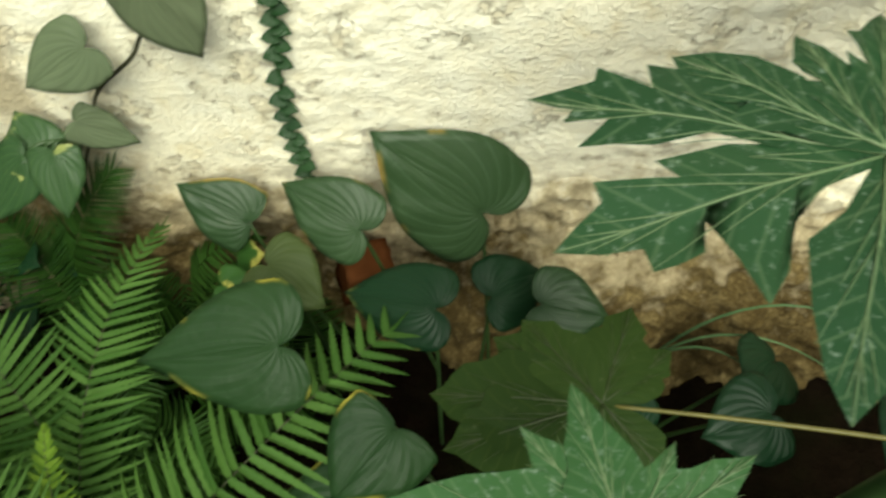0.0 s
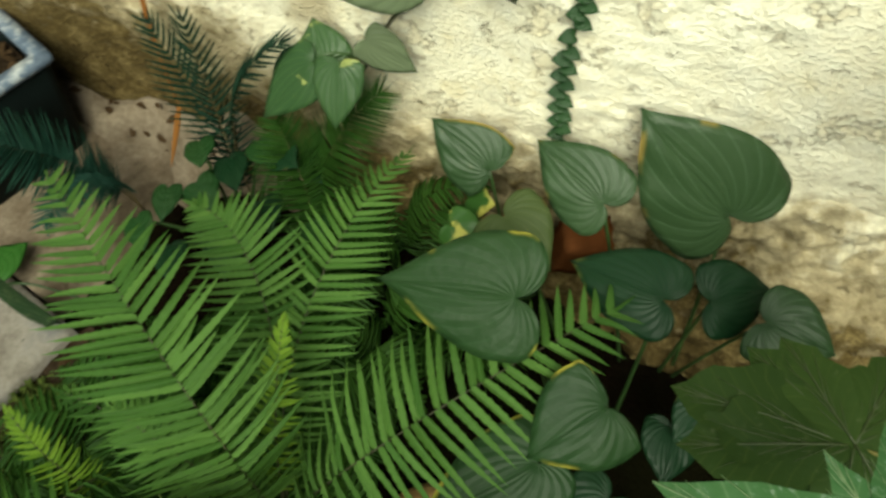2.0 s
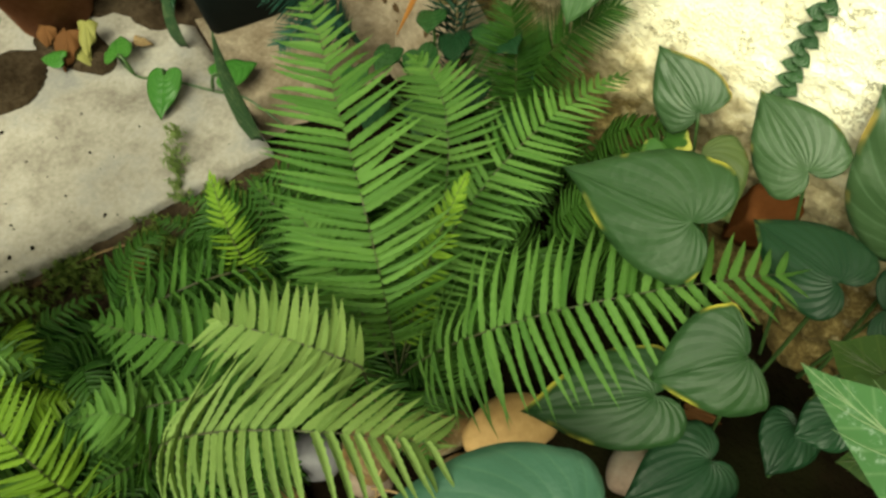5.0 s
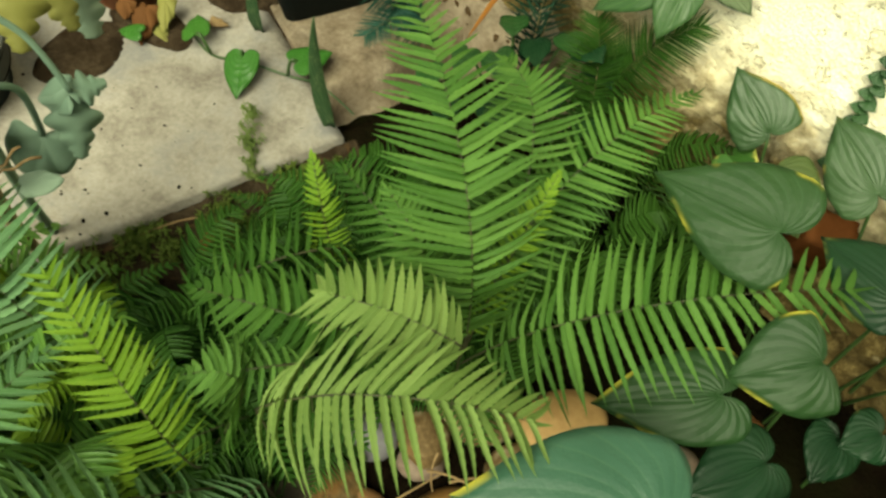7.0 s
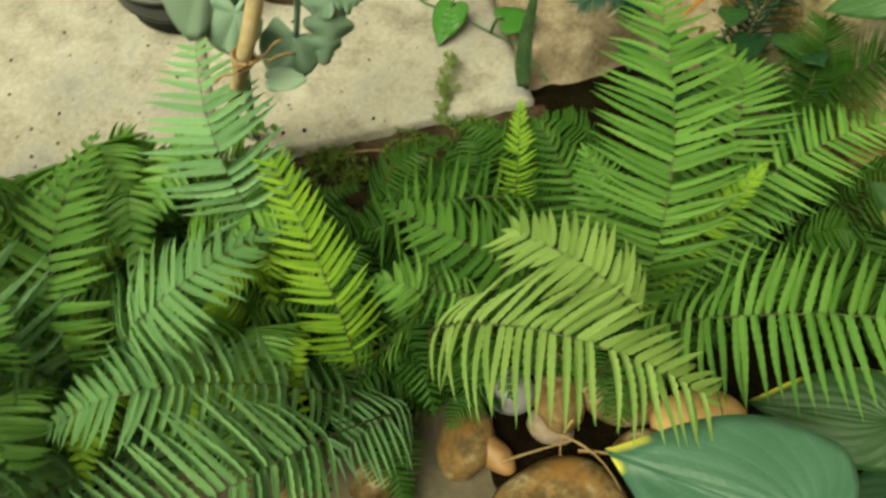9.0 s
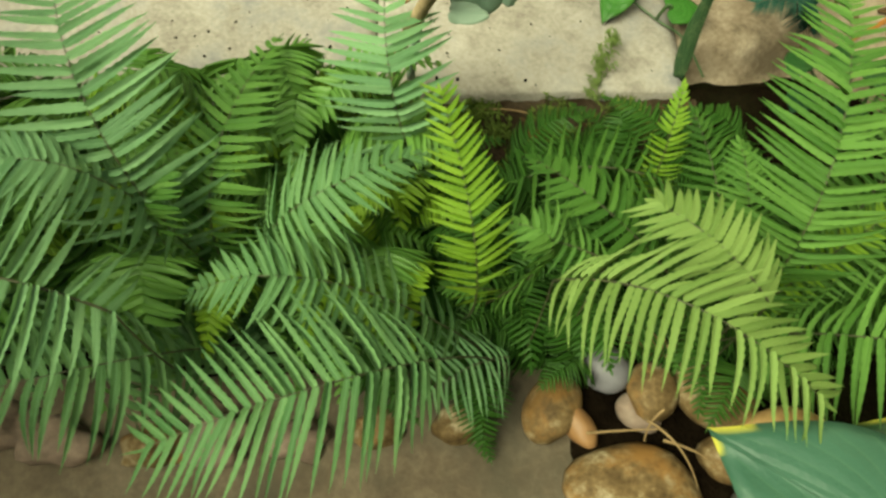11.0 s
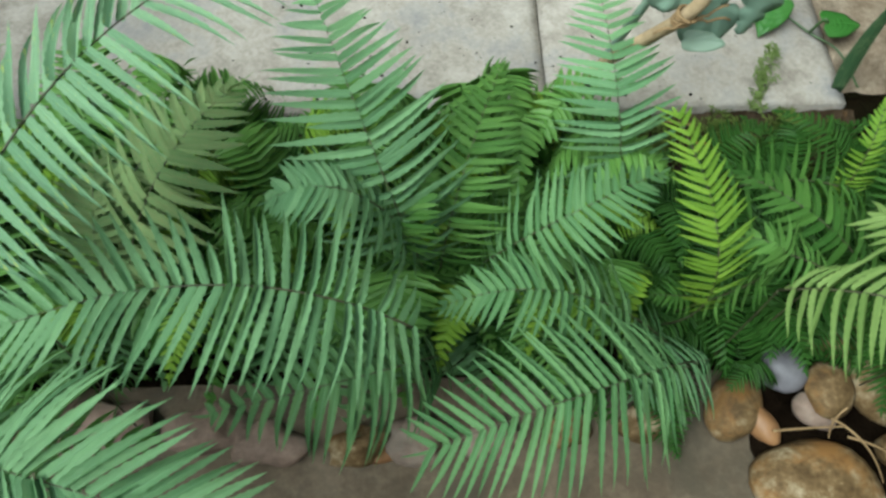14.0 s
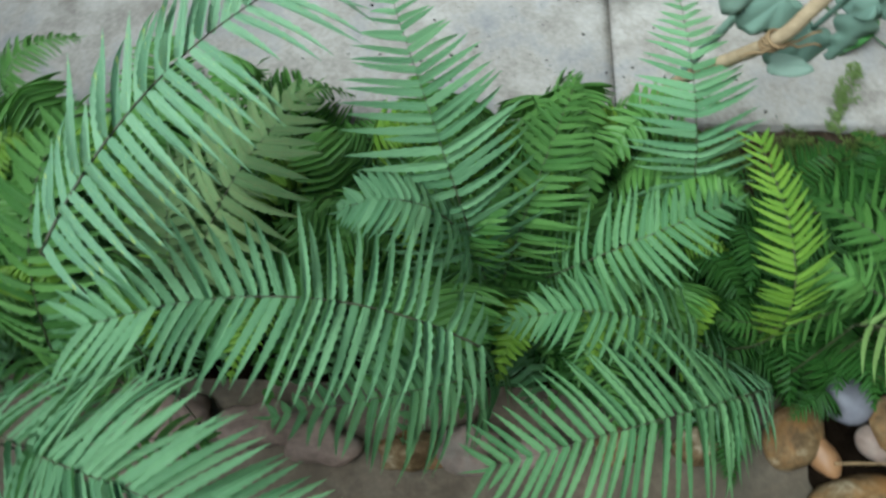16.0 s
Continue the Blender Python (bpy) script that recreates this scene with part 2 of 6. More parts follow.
GREY_LEAF = leaf_material("grey_leaf", (0.0902, 0.142, 0.107), (0.172, 0.237, 0.177), (0.343, 0.387, 0.309), 0.6, through_light=0.1)
PALE_LEAF = leaf_material("pale_waxy_leaf", (0.105, 0.150, 0.112), (0.180, 0.235, 0.175), (0.3, 0.34, 0.2), 0.55, through_light=0.18, gloss=0.2)
YELLOW_LEAF = leaf_material("yellow_leaf", (0.0975, 0.0975, 0.0225), (0.18, 0.173, 0.0562), (0.323, 0.323, 0.129), 0.6, through_light=0.15)
SNAKE = leaf_material("snake_leaf", (0.0119, 0.0331, 0.0145), (0.0331, 0.0661, 0.0298), (0.086, 0.132, 0.0529), 0.45, veins=7.0, slant=0.35, vein_mix=0.6, spots=(60.0, 0.52, (0.0793, 0.112, 0.0529)), through_light=0.03)
STRIPED = leaf_material("striped_leaf", (0.0397, 0.106, 0.0264), (0.0661, 0.145, 0.0397), (0.132, 0.198, 0.0661), 0.4, margin=(0.43, 0.397, 0.145), through_light=0.1)
DRY_LEAF = leaf_material("dry_leaf", (0.0553, 0.0221, 0.0078), (0.124, 0.0553, 0.0195), (0.167, 0.0839, 0.0279), 0.8, through_light=0.1)
DRY_STRAP = leaf_material("dry_strap", (0.172, 0.0645, 0.0155), (0.361, 0.164, 0.043), (0.257, 0.129, 0.043), 0.7, through_light=0.15)
WEED = leaf_material("weed_green", (0.0661, 0.106, 0.0264), (0.132, 0.172, 0.0529), (0.132, 0.198, 0.0661), 0.6)
MOSS = leaf_material("moss_green", (0.0364, 0.0628, 0.0106), (0.0992, 0.132, 0.0298), (0.0661, 0.132, 0.0331), 0.8)
CONCRETE = rough_material("slab_concrete", ((0.26, (0.062, 0.054, 0.045)), (0.38, (0.125, 0.110, 0.094)), (0.50, (0.178, 0.160, 0.140)), (0.72, (0.285, 0.265, 0.238))), 13, 0.9, 130, 0.002, stain=(0.108, 0.105, 0.110), stain_scale=6.5)
CHANNEL = rough_material("channel_concrete", ((0.3, (0.0343, 0.025, 0.0172)), (0.52, (0.0688, 0.0516, 0.0343)), (0.75, (0.12, 0.0945, 0.0671))), 9, 0.7, 70, 0.0025, stain=(0.0387, 0.0343, 0.024), stain_scale=3)
# soil far below its own tone: shade under the plants is in the colour
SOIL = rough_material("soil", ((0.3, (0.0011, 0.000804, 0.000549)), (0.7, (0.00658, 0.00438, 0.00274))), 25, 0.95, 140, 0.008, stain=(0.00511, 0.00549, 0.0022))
LITTER = rough_material("litter", ((0.3, (0.0174, 0.01102, 0.00638)), (0.7, (0.0667, 0.04176, 0.02204))), 40, 0.9, relief=0.001)
TWIG = rough_material("twig", ((0.3, (0.0696, 0.0435, 0.0218)), (0.7, (0.191, 0.131, 0.0696))), 30, 0.9, relief=0.001)
STAKE = rough_material("stake", ((0.3, (0.139, 0.1, 0.0565)), (0.7, (0.296, 0.226, 0.139))), 14, 0.85, 90, 0.002)
STONE_TAN = rough_material("stone_tan", ((0.28, (0.0189, 0.012, 0.00602)), (0.45, (0.0498, 0.0309, 0.0129)), (0.57, (0.0945, 0.0619, 0.0283)), (0.74, (0.233, 0.194, 0.129))), 21, 0.72, 95, 0.0022, stain=(0.146, 0.0731, 0.0224), stain_scale=10)
STONE_SAND = rough_material("stone_sand", ((0.3, (0.15, 0.085, 0.030)), (0.7, (0.30, 0.19, 0.085))), 9, 0.72, 80, 0.001)
STONE_GREY = rough_material("stone_grey", ((0.3, (0.0529, 0.0503, 0.0582)), (0.7, (0.0992, 0.0939, 0.106))), 9, 0.6, 80, 0.0010)
STONE_DARK = rough_material("stone_dark", ((0.3, (0.0174, 0.0174, 0.01624)), (0.7, (0.0493, 0.0464, 0.04176))), 11, 0.6, 80, 0.0015)
STONE_ORANGE = rough_material("stone_orange", ((0.3, (0.0812, 0.0348, 0.0116)), (0.7, (0.174, 0.0899, 0.03596))), 7, 0.6, 60, 0.001)
STONE_PINK = rough_material("stone_pink", ((0.3, (0.0507, 0.036, 0.0281)), (0.7, (0.19, 0.135, 0.107))), 12, 0.75, 80, 0.003, stain=(0.112, 0.112, 0.0955))
BRICK = rough_material("old_brick", ((0.3, (0.0528, 0.017, 0.00565)), (0.7, (0.113, 0.0415, 0.0151))), 12, 0.9, 70, 0.002)
BLACK_POT = rough_material("black_pot", ((0.3, (0.0014, 0.0036, 0.0036)), (0.7, (0.0040, 0.0085, 0.0085))), 8, 0.72, 90, 0.0004)
RIM = rough_material("pot_rim", ((0.3, (0.0244, 0.0365, 0.0592)), (0.55, (0.0739, 0.1, 0.144)), (0.72, (0.365, 0.383, 0.392))), 22, 0.6, 90, 0.0008)
TERRACOTTA = rough_material("terracotta", ((0.3, (0.145, 0.058, 0.029)), (0.7, (0.2436, 0.116, 0.0696))), 10, 0.85, 80, 0.001)


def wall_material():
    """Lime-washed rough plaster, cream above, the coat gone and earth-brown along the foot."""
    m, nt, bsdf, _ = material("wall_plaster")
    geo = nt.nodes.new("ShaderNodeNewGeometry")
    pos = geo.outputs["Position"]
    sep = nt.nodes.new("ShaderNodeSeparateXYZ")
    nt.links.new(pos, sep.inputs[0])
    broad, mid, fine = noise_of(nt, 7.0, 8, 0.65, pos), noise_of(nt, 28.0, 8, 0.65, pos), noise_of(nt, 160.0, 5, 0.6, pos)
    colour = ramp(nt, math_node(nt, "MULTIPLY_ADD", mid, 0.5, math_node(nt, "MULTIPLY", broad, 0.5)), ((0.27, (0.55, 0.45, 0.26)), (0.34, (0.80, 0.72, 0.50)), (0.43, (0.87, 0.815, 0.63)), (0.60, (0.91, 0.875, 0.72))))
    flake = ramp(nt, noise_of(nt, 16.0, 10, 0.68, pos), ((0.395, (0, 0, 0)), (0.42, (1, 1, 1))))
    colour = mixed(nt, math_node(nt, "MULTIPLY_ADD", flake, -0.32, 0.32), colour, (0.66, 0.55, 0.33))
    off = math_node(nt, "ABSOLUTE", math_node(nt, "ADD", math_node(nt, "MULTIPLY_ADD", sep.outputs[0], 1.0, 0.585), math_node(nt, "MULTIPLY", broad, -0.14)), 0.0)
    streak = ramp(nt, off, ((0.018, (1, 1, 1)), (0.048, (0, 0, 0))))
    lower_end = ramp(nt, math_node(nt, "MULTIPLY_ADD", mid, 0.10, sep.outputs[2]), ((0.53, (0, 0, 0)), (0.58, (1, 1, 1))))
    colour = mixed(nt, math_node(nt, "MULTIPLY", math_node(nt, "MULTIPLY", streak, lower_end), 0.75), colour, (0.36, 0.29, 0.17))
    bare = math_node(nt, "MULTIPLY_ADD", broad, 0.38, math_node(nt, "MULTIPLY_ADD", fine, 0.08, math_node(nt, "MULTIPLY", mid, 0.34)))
    # brown reaches higher leftward: mud, and shade there painted as the same brown
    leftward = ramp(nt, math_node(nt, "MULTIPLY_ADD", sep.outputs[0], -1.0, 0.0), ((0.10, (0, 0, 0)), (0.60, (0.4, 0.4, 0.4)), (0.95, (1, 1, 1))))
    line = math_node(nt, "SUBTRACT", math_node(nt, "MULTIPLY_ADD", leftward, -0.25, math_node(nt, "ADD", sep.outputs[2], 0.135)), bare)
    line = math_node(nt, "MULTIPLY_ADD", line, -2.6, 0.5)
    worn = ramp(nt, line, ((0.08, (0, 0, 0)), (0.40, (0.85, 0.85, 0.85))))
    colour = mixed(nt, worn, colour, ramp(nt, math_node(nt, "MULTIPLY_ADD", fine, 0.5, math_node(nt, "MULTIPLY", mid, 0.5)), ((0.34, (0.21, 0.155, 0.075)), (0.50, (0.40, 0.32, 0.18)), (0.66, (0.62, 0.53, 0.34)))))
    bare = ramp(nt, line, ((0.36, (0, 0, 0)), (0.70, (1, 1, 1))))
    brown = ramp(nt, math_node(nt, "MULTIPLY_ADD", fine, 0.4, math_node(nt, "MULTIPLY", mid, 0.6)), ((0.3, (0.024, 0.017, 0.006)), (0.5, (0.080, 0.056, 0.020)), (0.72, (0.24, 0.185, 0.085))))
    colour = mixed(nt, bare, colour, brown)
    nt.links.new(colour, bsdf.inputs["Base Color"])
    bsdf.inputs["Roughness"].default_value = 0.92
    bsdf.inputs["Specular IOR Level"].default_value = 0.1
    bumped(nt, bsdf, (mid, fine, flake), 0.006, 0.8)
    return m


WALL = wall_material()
UNSEEN_WALL = rough_material("unseen_wall_render", ((0.3, (0.10, 0.095, 0.080)), (0.5, (0.17, 0.16, 0.135)), (0.7, (0.25, 0.24, 0.21))), 5, 0.9, 60, 0.003, stain=(0.09, 0.09, 0.07), stain_scale=2)


# ---- builders ----
def mesh_of(bm, name):
    me = bpy.data.meshes.new(name)
    bm.to_mesh(me)
    bm.free()
    for p in me.polygons:
        p.use_smooth = True
    return me


def part(name, bm, mat, parent=None, label=""):
    ob = new(name, mesh_of(bm, name))
    ob.data.materials.append(mat)
    if parent is not None:
        ob.parent = parent
    return tagged(ob, label)


def thing(name, label, category, group="", kind=""):
    return tagged(new(name), label, category, group, kind)


def curve3(a, b, c, s):
    """A smooth arc from a through b (at its middle) to c."""
    a, b, c = Vector(a), Vector(b), Vector(c)
    k = 2 * b - 0.5 * (a + c)
    return (1 - s) ** 2 * a + 2 * s * (1 - s) * k + s * s * c


def tube(bm, pts, radii, sides=6):
    rings = []
    n = len(pts)
    side = None
    for i, p in enumerate(pts):
        t = (pts[min(i + 1, n - 1)] - pts[max(i - 1, 0)]).normalized()
        if side is None:
            side = t.orthogonal().normalized()
        side = (side - t * side.dot(t)).normalized()
        other = t.cross(side)
        r = radii[i] if isinstance(radii, (list, tuple)) else radii
        rings.append([bm.verts.new(p + r * (math.cos(a) * side + math.sin(a) * other)) for a in (2 * math.pi * k / sides for k in range(sides))])
    for q, w in zip(rings, rings[1:]):
        for k in range(sides):
            bm.faces.new((q[k], q[(k + 1) % sides], w[(k + 1) % sides], w[k]))
    bm.faces.new(rings[0][::-1])
    bm.faces.new(rings[-1])


def arc_tube(name, a, b, c, r0, r1, mat, parent=None, label="", n=12, sides=6):
    bm = bmesh.new()
    pts = [curve3(a, b, c, i / n) for i in range(n + 1)]
    tube(bm, pts, [r0 + (r1 - r0) * i / n for i in range(n + 1)], sides)
    return part(name, bm, mat, parent, label)


def strip(bm, uv, rows):
    """rows: (left, middle, right, v) from base to tip, as one creased blade."""
    made = [([bm.verts.new(p) for p in r[:3]], r[3]) for r in rows]
    for (q, v0), (w, v1) in zip(made, made[1:]):
        for k in (0, 1):
            f = bm.faces.new((q[k], q[k + 1], w[k + 1], w[k]))
            for loop, u, v in zip(f.loops, (k / 2, k / 2 + 0.5, k / 2 + 0.5, k / 2), (v0, v0, v1, v1)):
                loop[uv].uv = (u, v)


def leaflet_mesh(name, mat, droop, sweep, ruffle, n=7):
    """A pointed leaflet one metre long and one wide, to be scaled: it droops, and sweeps towards the frond's tip."""
    bm = bmesh.new()
    uv = bm.loops.layers.uv.new("UVMap")
    rows = []
    for i in range(n + 1):
        s = i / n
        w = (0.72 + 0.28 * min(1.0, s * 8)) * (1 - 0.34 * s) * (1 - s ** 3.6) if i < n else 0.03
        w *= 1 + ruffle * (0.5 if i % 2 else -0.5)
        mid = Vector((s, sweep * s * s + 0.02 * math.sin(5 * s + 40 * droop), -droop * s * s))
        keel = 0.035 + 0.05 * math.sin(3 * s + 25 * droop)
        rows.append((mid + Vector((0, w * 0.5, w * keel)), mid, mid + Vector((0, -w * 0.5, w * keel)), s))
    made = [([bm.verts.new(p) for p in r[:3]], r[3]) for r in rows]
    for (q, v0), (w, v1) in zip(made, made[1:]):
        for k in (0, 1):
            f = bm.faces.new((q[k], q[k + 1], w[k + 1], w[k]))
            for loop, u, v in zip(f.loops, (k / 2, k / 2 + 0.5, k / 2 + 0.5, k / 2), (v0, v0, v1, v1)):
                loop[uv].uv = (u, v)
    me = mesh_of(bm, name)
    me.materials.append(mat)
    return me


LEAFLETS = {}


def leaflet_of(mat, droop, hand):
    """The shared leaflet meshes, by material, droop and side."""
    key = (mat.name, droop, hand)
    if key not in LEAFLETS:
        LEAFLETS[key] = leaflet_mesh("leaflet", mat, droop, 0.35 + 0.3 * math.sin(90 * droop), 0.20, 19)
    return LEAFLETS[key]


def arc_through(a, b, c):
    """A smooth arc from a through b to c, b lying on it by its share of the way."""
    a, b, c = Vector(a), Vector(b), Vector(c)
    m = (b - a).length / ((b - a).length + (c - b).length)
    m = max(0.3, min(0.7, m))
    k = (b - (1 - m) ** 2 * a - m * m * c) / (2 * m * (1 - m))
    return lambda s: (1 - s) ** 2 * a + 2 * s * (1 - s) * k + s * s * c


def frond_frames(base, mid, tip, half, pairs, start, taper, roll, fall, slim, seed, lean=(0.14, 0.14), flare=0.0):
    """Places of a frond's leaflets: matrices that carry the unit leaflet, with its side."""
    rnd = random.Random(seed)
    at = arc_through(base, mid, tip)
    pts = [at(i / 24) for i in range(25)]
    length = sum((b - a).length for a, b in zip(pts, pts[1:]))
    run = pts[-1] - pts[8]
    level = Vector((0, 0, 1)).cross(Vector((run.x, run.y, 0)))
    level = level.normalized() if level.length > 1e-4 else Vector((1, 0, 0))
    out = []
    gap = length * (1 - start) / pairs
    for k in range(pairs):
        s = start + (1 - start) * (k + 0.5) / pairs
        p = at(s)
        t = (at(min(1, s + 0.02)) - at(s - 0.02)).normalized()
        flat = (level - t * level.dot(t)).normalized()
        flat = Matrix.Rotation(radians(roll), 3, t) @ flat
        q = (s - start) / (1 - start)
        size = half * min(1, 0.55 + 2.4 * q) * (1 - max(0.0, (q - 0.45) / 0.55) ** 1.6 * taper)
        for hand in (-1, 1):
            if rnd.random() < 0.015:
                continue
            up = t.cross(flat).normalized()
            fwd = lean[hand > 0] - flare * (1 - q) ** 3 + 0.9 * q ** 3 + rnd.uniform(-0.04, 0.04)
            way = (flat * hand + t * fwd + up * rnd.uniform(-0.10, 0.12)).normalized()
            side = (t - way * t.dot(way)).normalized()
            nrm = way.cross(side)
            long = size * rnd.uniform(0.90, 1.06) * (0.6 if rnd.random() < 0.03 else 1)
            tilt = Matrix.Rotation(rnd.gauss(0, 0.075), 3, way)
            side, nrm = tilt @ side, tilt @ nrm
            # keep the droop downwards whichever side the leaflet grows on
            lift = 1 if nrm.z > 0 else -1
            m = Matrix((way * long, side * gap * slim * 2, nrm * long * lift)).transposed().to_4x4()
            m.translation = p + t * rnd.uniform(-0.15, 0.15) * gap
            out.append((m, hand, rnd.choice((0.06, fall * 0.6, fall, fall, fall * 1.6))))
    t = (pts[-1] - pts[-2]).normalized()
    side = t.orthogonal().normalized()
    m = Matrix((t * half * 0.35, side * gap * slim * 1.6, t.cross(side) * half * 0.3)).transposed().to_4x4()
    m.translation = pts[-1] - t * 0.004
    out.append((m, 1, 0.06))
    return pts, out


def frond(fern, base, mid, tip, half, pairs=26, mat=None, roll=0.0, start=0.16, fall=0.14, taper=0.8, seed=0, stalk=None, slim=0.30, lean=(0.14, 0.14), foot=None, flare=0.0):
    """A fern frond: an arching stalk with leaflets in two rows; half is the longest leaflet's length."""
    mat = mat or FERN
    pts, frames = frond_frames(base, mid, tip, half, pairs, start, taper, roll, fall, slim, seed, lean, flare)
    bm = bmesh.new()
    if foot is not None:
        f, b = Vector(foot), pts[0]
        f = Vector((f.x * 0.25 + b.x * 0.75, f.y * 0.25 + b.y * 0.75, f.z - 0.03))
        bend = Vector((b.x * 0.85 + f.x * 0.15, b.y * 0.85 + f.y * 0.15, f.z * 0.35 + b.z * 0.65))
        tube(bm, [curve3(f, bend, b, i / 8) for i in range(9)], 0.0013, 5)
    tube(bm, pts, [0.0017 - 0.0012 * i / 24 for i in range(25)], 5)
    rachis = part("frond", bm, stalk or RACHIS, fern)
    for m, hand, droop in frames:
        ob = new("leaflet", leaflet_of(mat, round(droop, 2), hand))
        ob.parent = rachis
        ob.matrix_basis = m
    return rachis


def small_frond(bm, uv, base, mid, tip, half, pairs, seed, fall=0.25, slim=0.36):
    """The same in one mesh, for the low growth between the large fronds."""
    pts, frames = frond_frames(base, mid, tip, half, pairs, 0.12, 0.8, 0.0, fall, slim, seed)
    tube(bm, pts[::2], 0.0011, 4)
    for m, hand, droop in frames:
        rows = []
        for i in range(5):
            s = i / 4
            w = (1 - 0.25 * s) * (1 - s ** 5) if i < 4 else 0.03
            c = Vector((s, 0, -droop * s * s))
            rows.append((m @ (c + Vector((0, w * 0.5, w * 0.12))), m @ c, m @ (c - Vector((0, w * 0.5, -w * 0.12))), s))
        strip(bm, uv, rows)


def heart(plant, base, tip, width, facing, mat, stem_from=None, lobes=0.20, cup=0.10, wave=0.02, droop=0.10, seed=0, name="leaf", thick=0.0035, label="", point=1.22):
    """A heart-shaped leaf: base is where the stalk meets the blade, facing the way its upper side looks."""
    rnd = random.Random(seed)
    base, tip = Vector(base), Vector(tip)
    axis = (tip - base)
    length = axis.length
    axis.normalize()
    up = Vector(facing)
    up = (up - axis * up.dot(axis)).normalized()
    side = axis.cross(up)
    bm = bmesh.new()
    uv = bm.loops.layers.uv.new("UVMap")
    rings, segs = 8, 56
    ph = rnd.uniform(0, 6.28)

    grid = []
    for j in range(segs + 1):
        f = 2 * j / segs - 1
        b, hand = abs(f), 1 if f >= 0 else -1
        if b < 0.56:
            along = 1 - (b / 0.56) ** 1.15
            across = (1 - along) ** point * (1 + 1.95 * along) / 1.065
        else:
            turn = (b - 0.56) / 0.44 * math.pi
            along, across = -lobes * math.sin(turn) ** 0.9 * 1.0, 0.5 + 0.4673 * math.cos(turn)
        grid.append((along, across * hand, b))
    verts = []
    for al, ac, _ in grid:
        row = []
        for i in range(rings + 1):
            r = i / rings
            x, y = al * r * length, ac * r * width / 2
            q = y / (width / 2)
            z = -cup * width * q * q * 1.1 + cup * width * 0.6 * abs(q) - droop * length * (max(0.0, al * r)) ** 2
            z += wave * width * math.sin(ph + 9 * al + 5 * ac) * r * r
            z -= cup * width * 0.5 * (max(0.0, -al * r)) * 2
            row.append((base + axis * x + side * y + up * z, q, al * r))
        verts.append(row)
    centre = bm.verts.new(verts[0][0][0])
    made = [[centre] + [bm.verts.new(p) for p, _, _ in row[1:]] for row in verts]
    for j in range(segs):
        for i in range(rings):
            quad = [(j, i), (j, i + 1), (j + 1, i + 1), (j + 1, i)]
            if i == 0:
                quad = [(j, 0), (j, 1), (j + 1, 1)]
            f = bm.faces.new([made[a][b] for a, b in quad])
            for loop, (a, b) in zip(f.loops, quad):
                edge = b / rings
                loop[uv].uv = (0.5 + 0.5 * edge * (1 if a >= segs / 2 else -1), grid[a][2])
    ob = part(name, bm, mat, plant, label)
    mod = ob.modifiers.new("thickness", "SOLIDIFY")
    mod.thickness = thick * 0.4
    if stem_from is not None:
        f = Vector(stem_from)
        m = (f + base) / 2 + Vector((0, 0, 0.02))
        arc_tube("petiole", f, m, base - up * 0.003, 0.0034, 0.0024, PETIOLE, ob)
    return ob


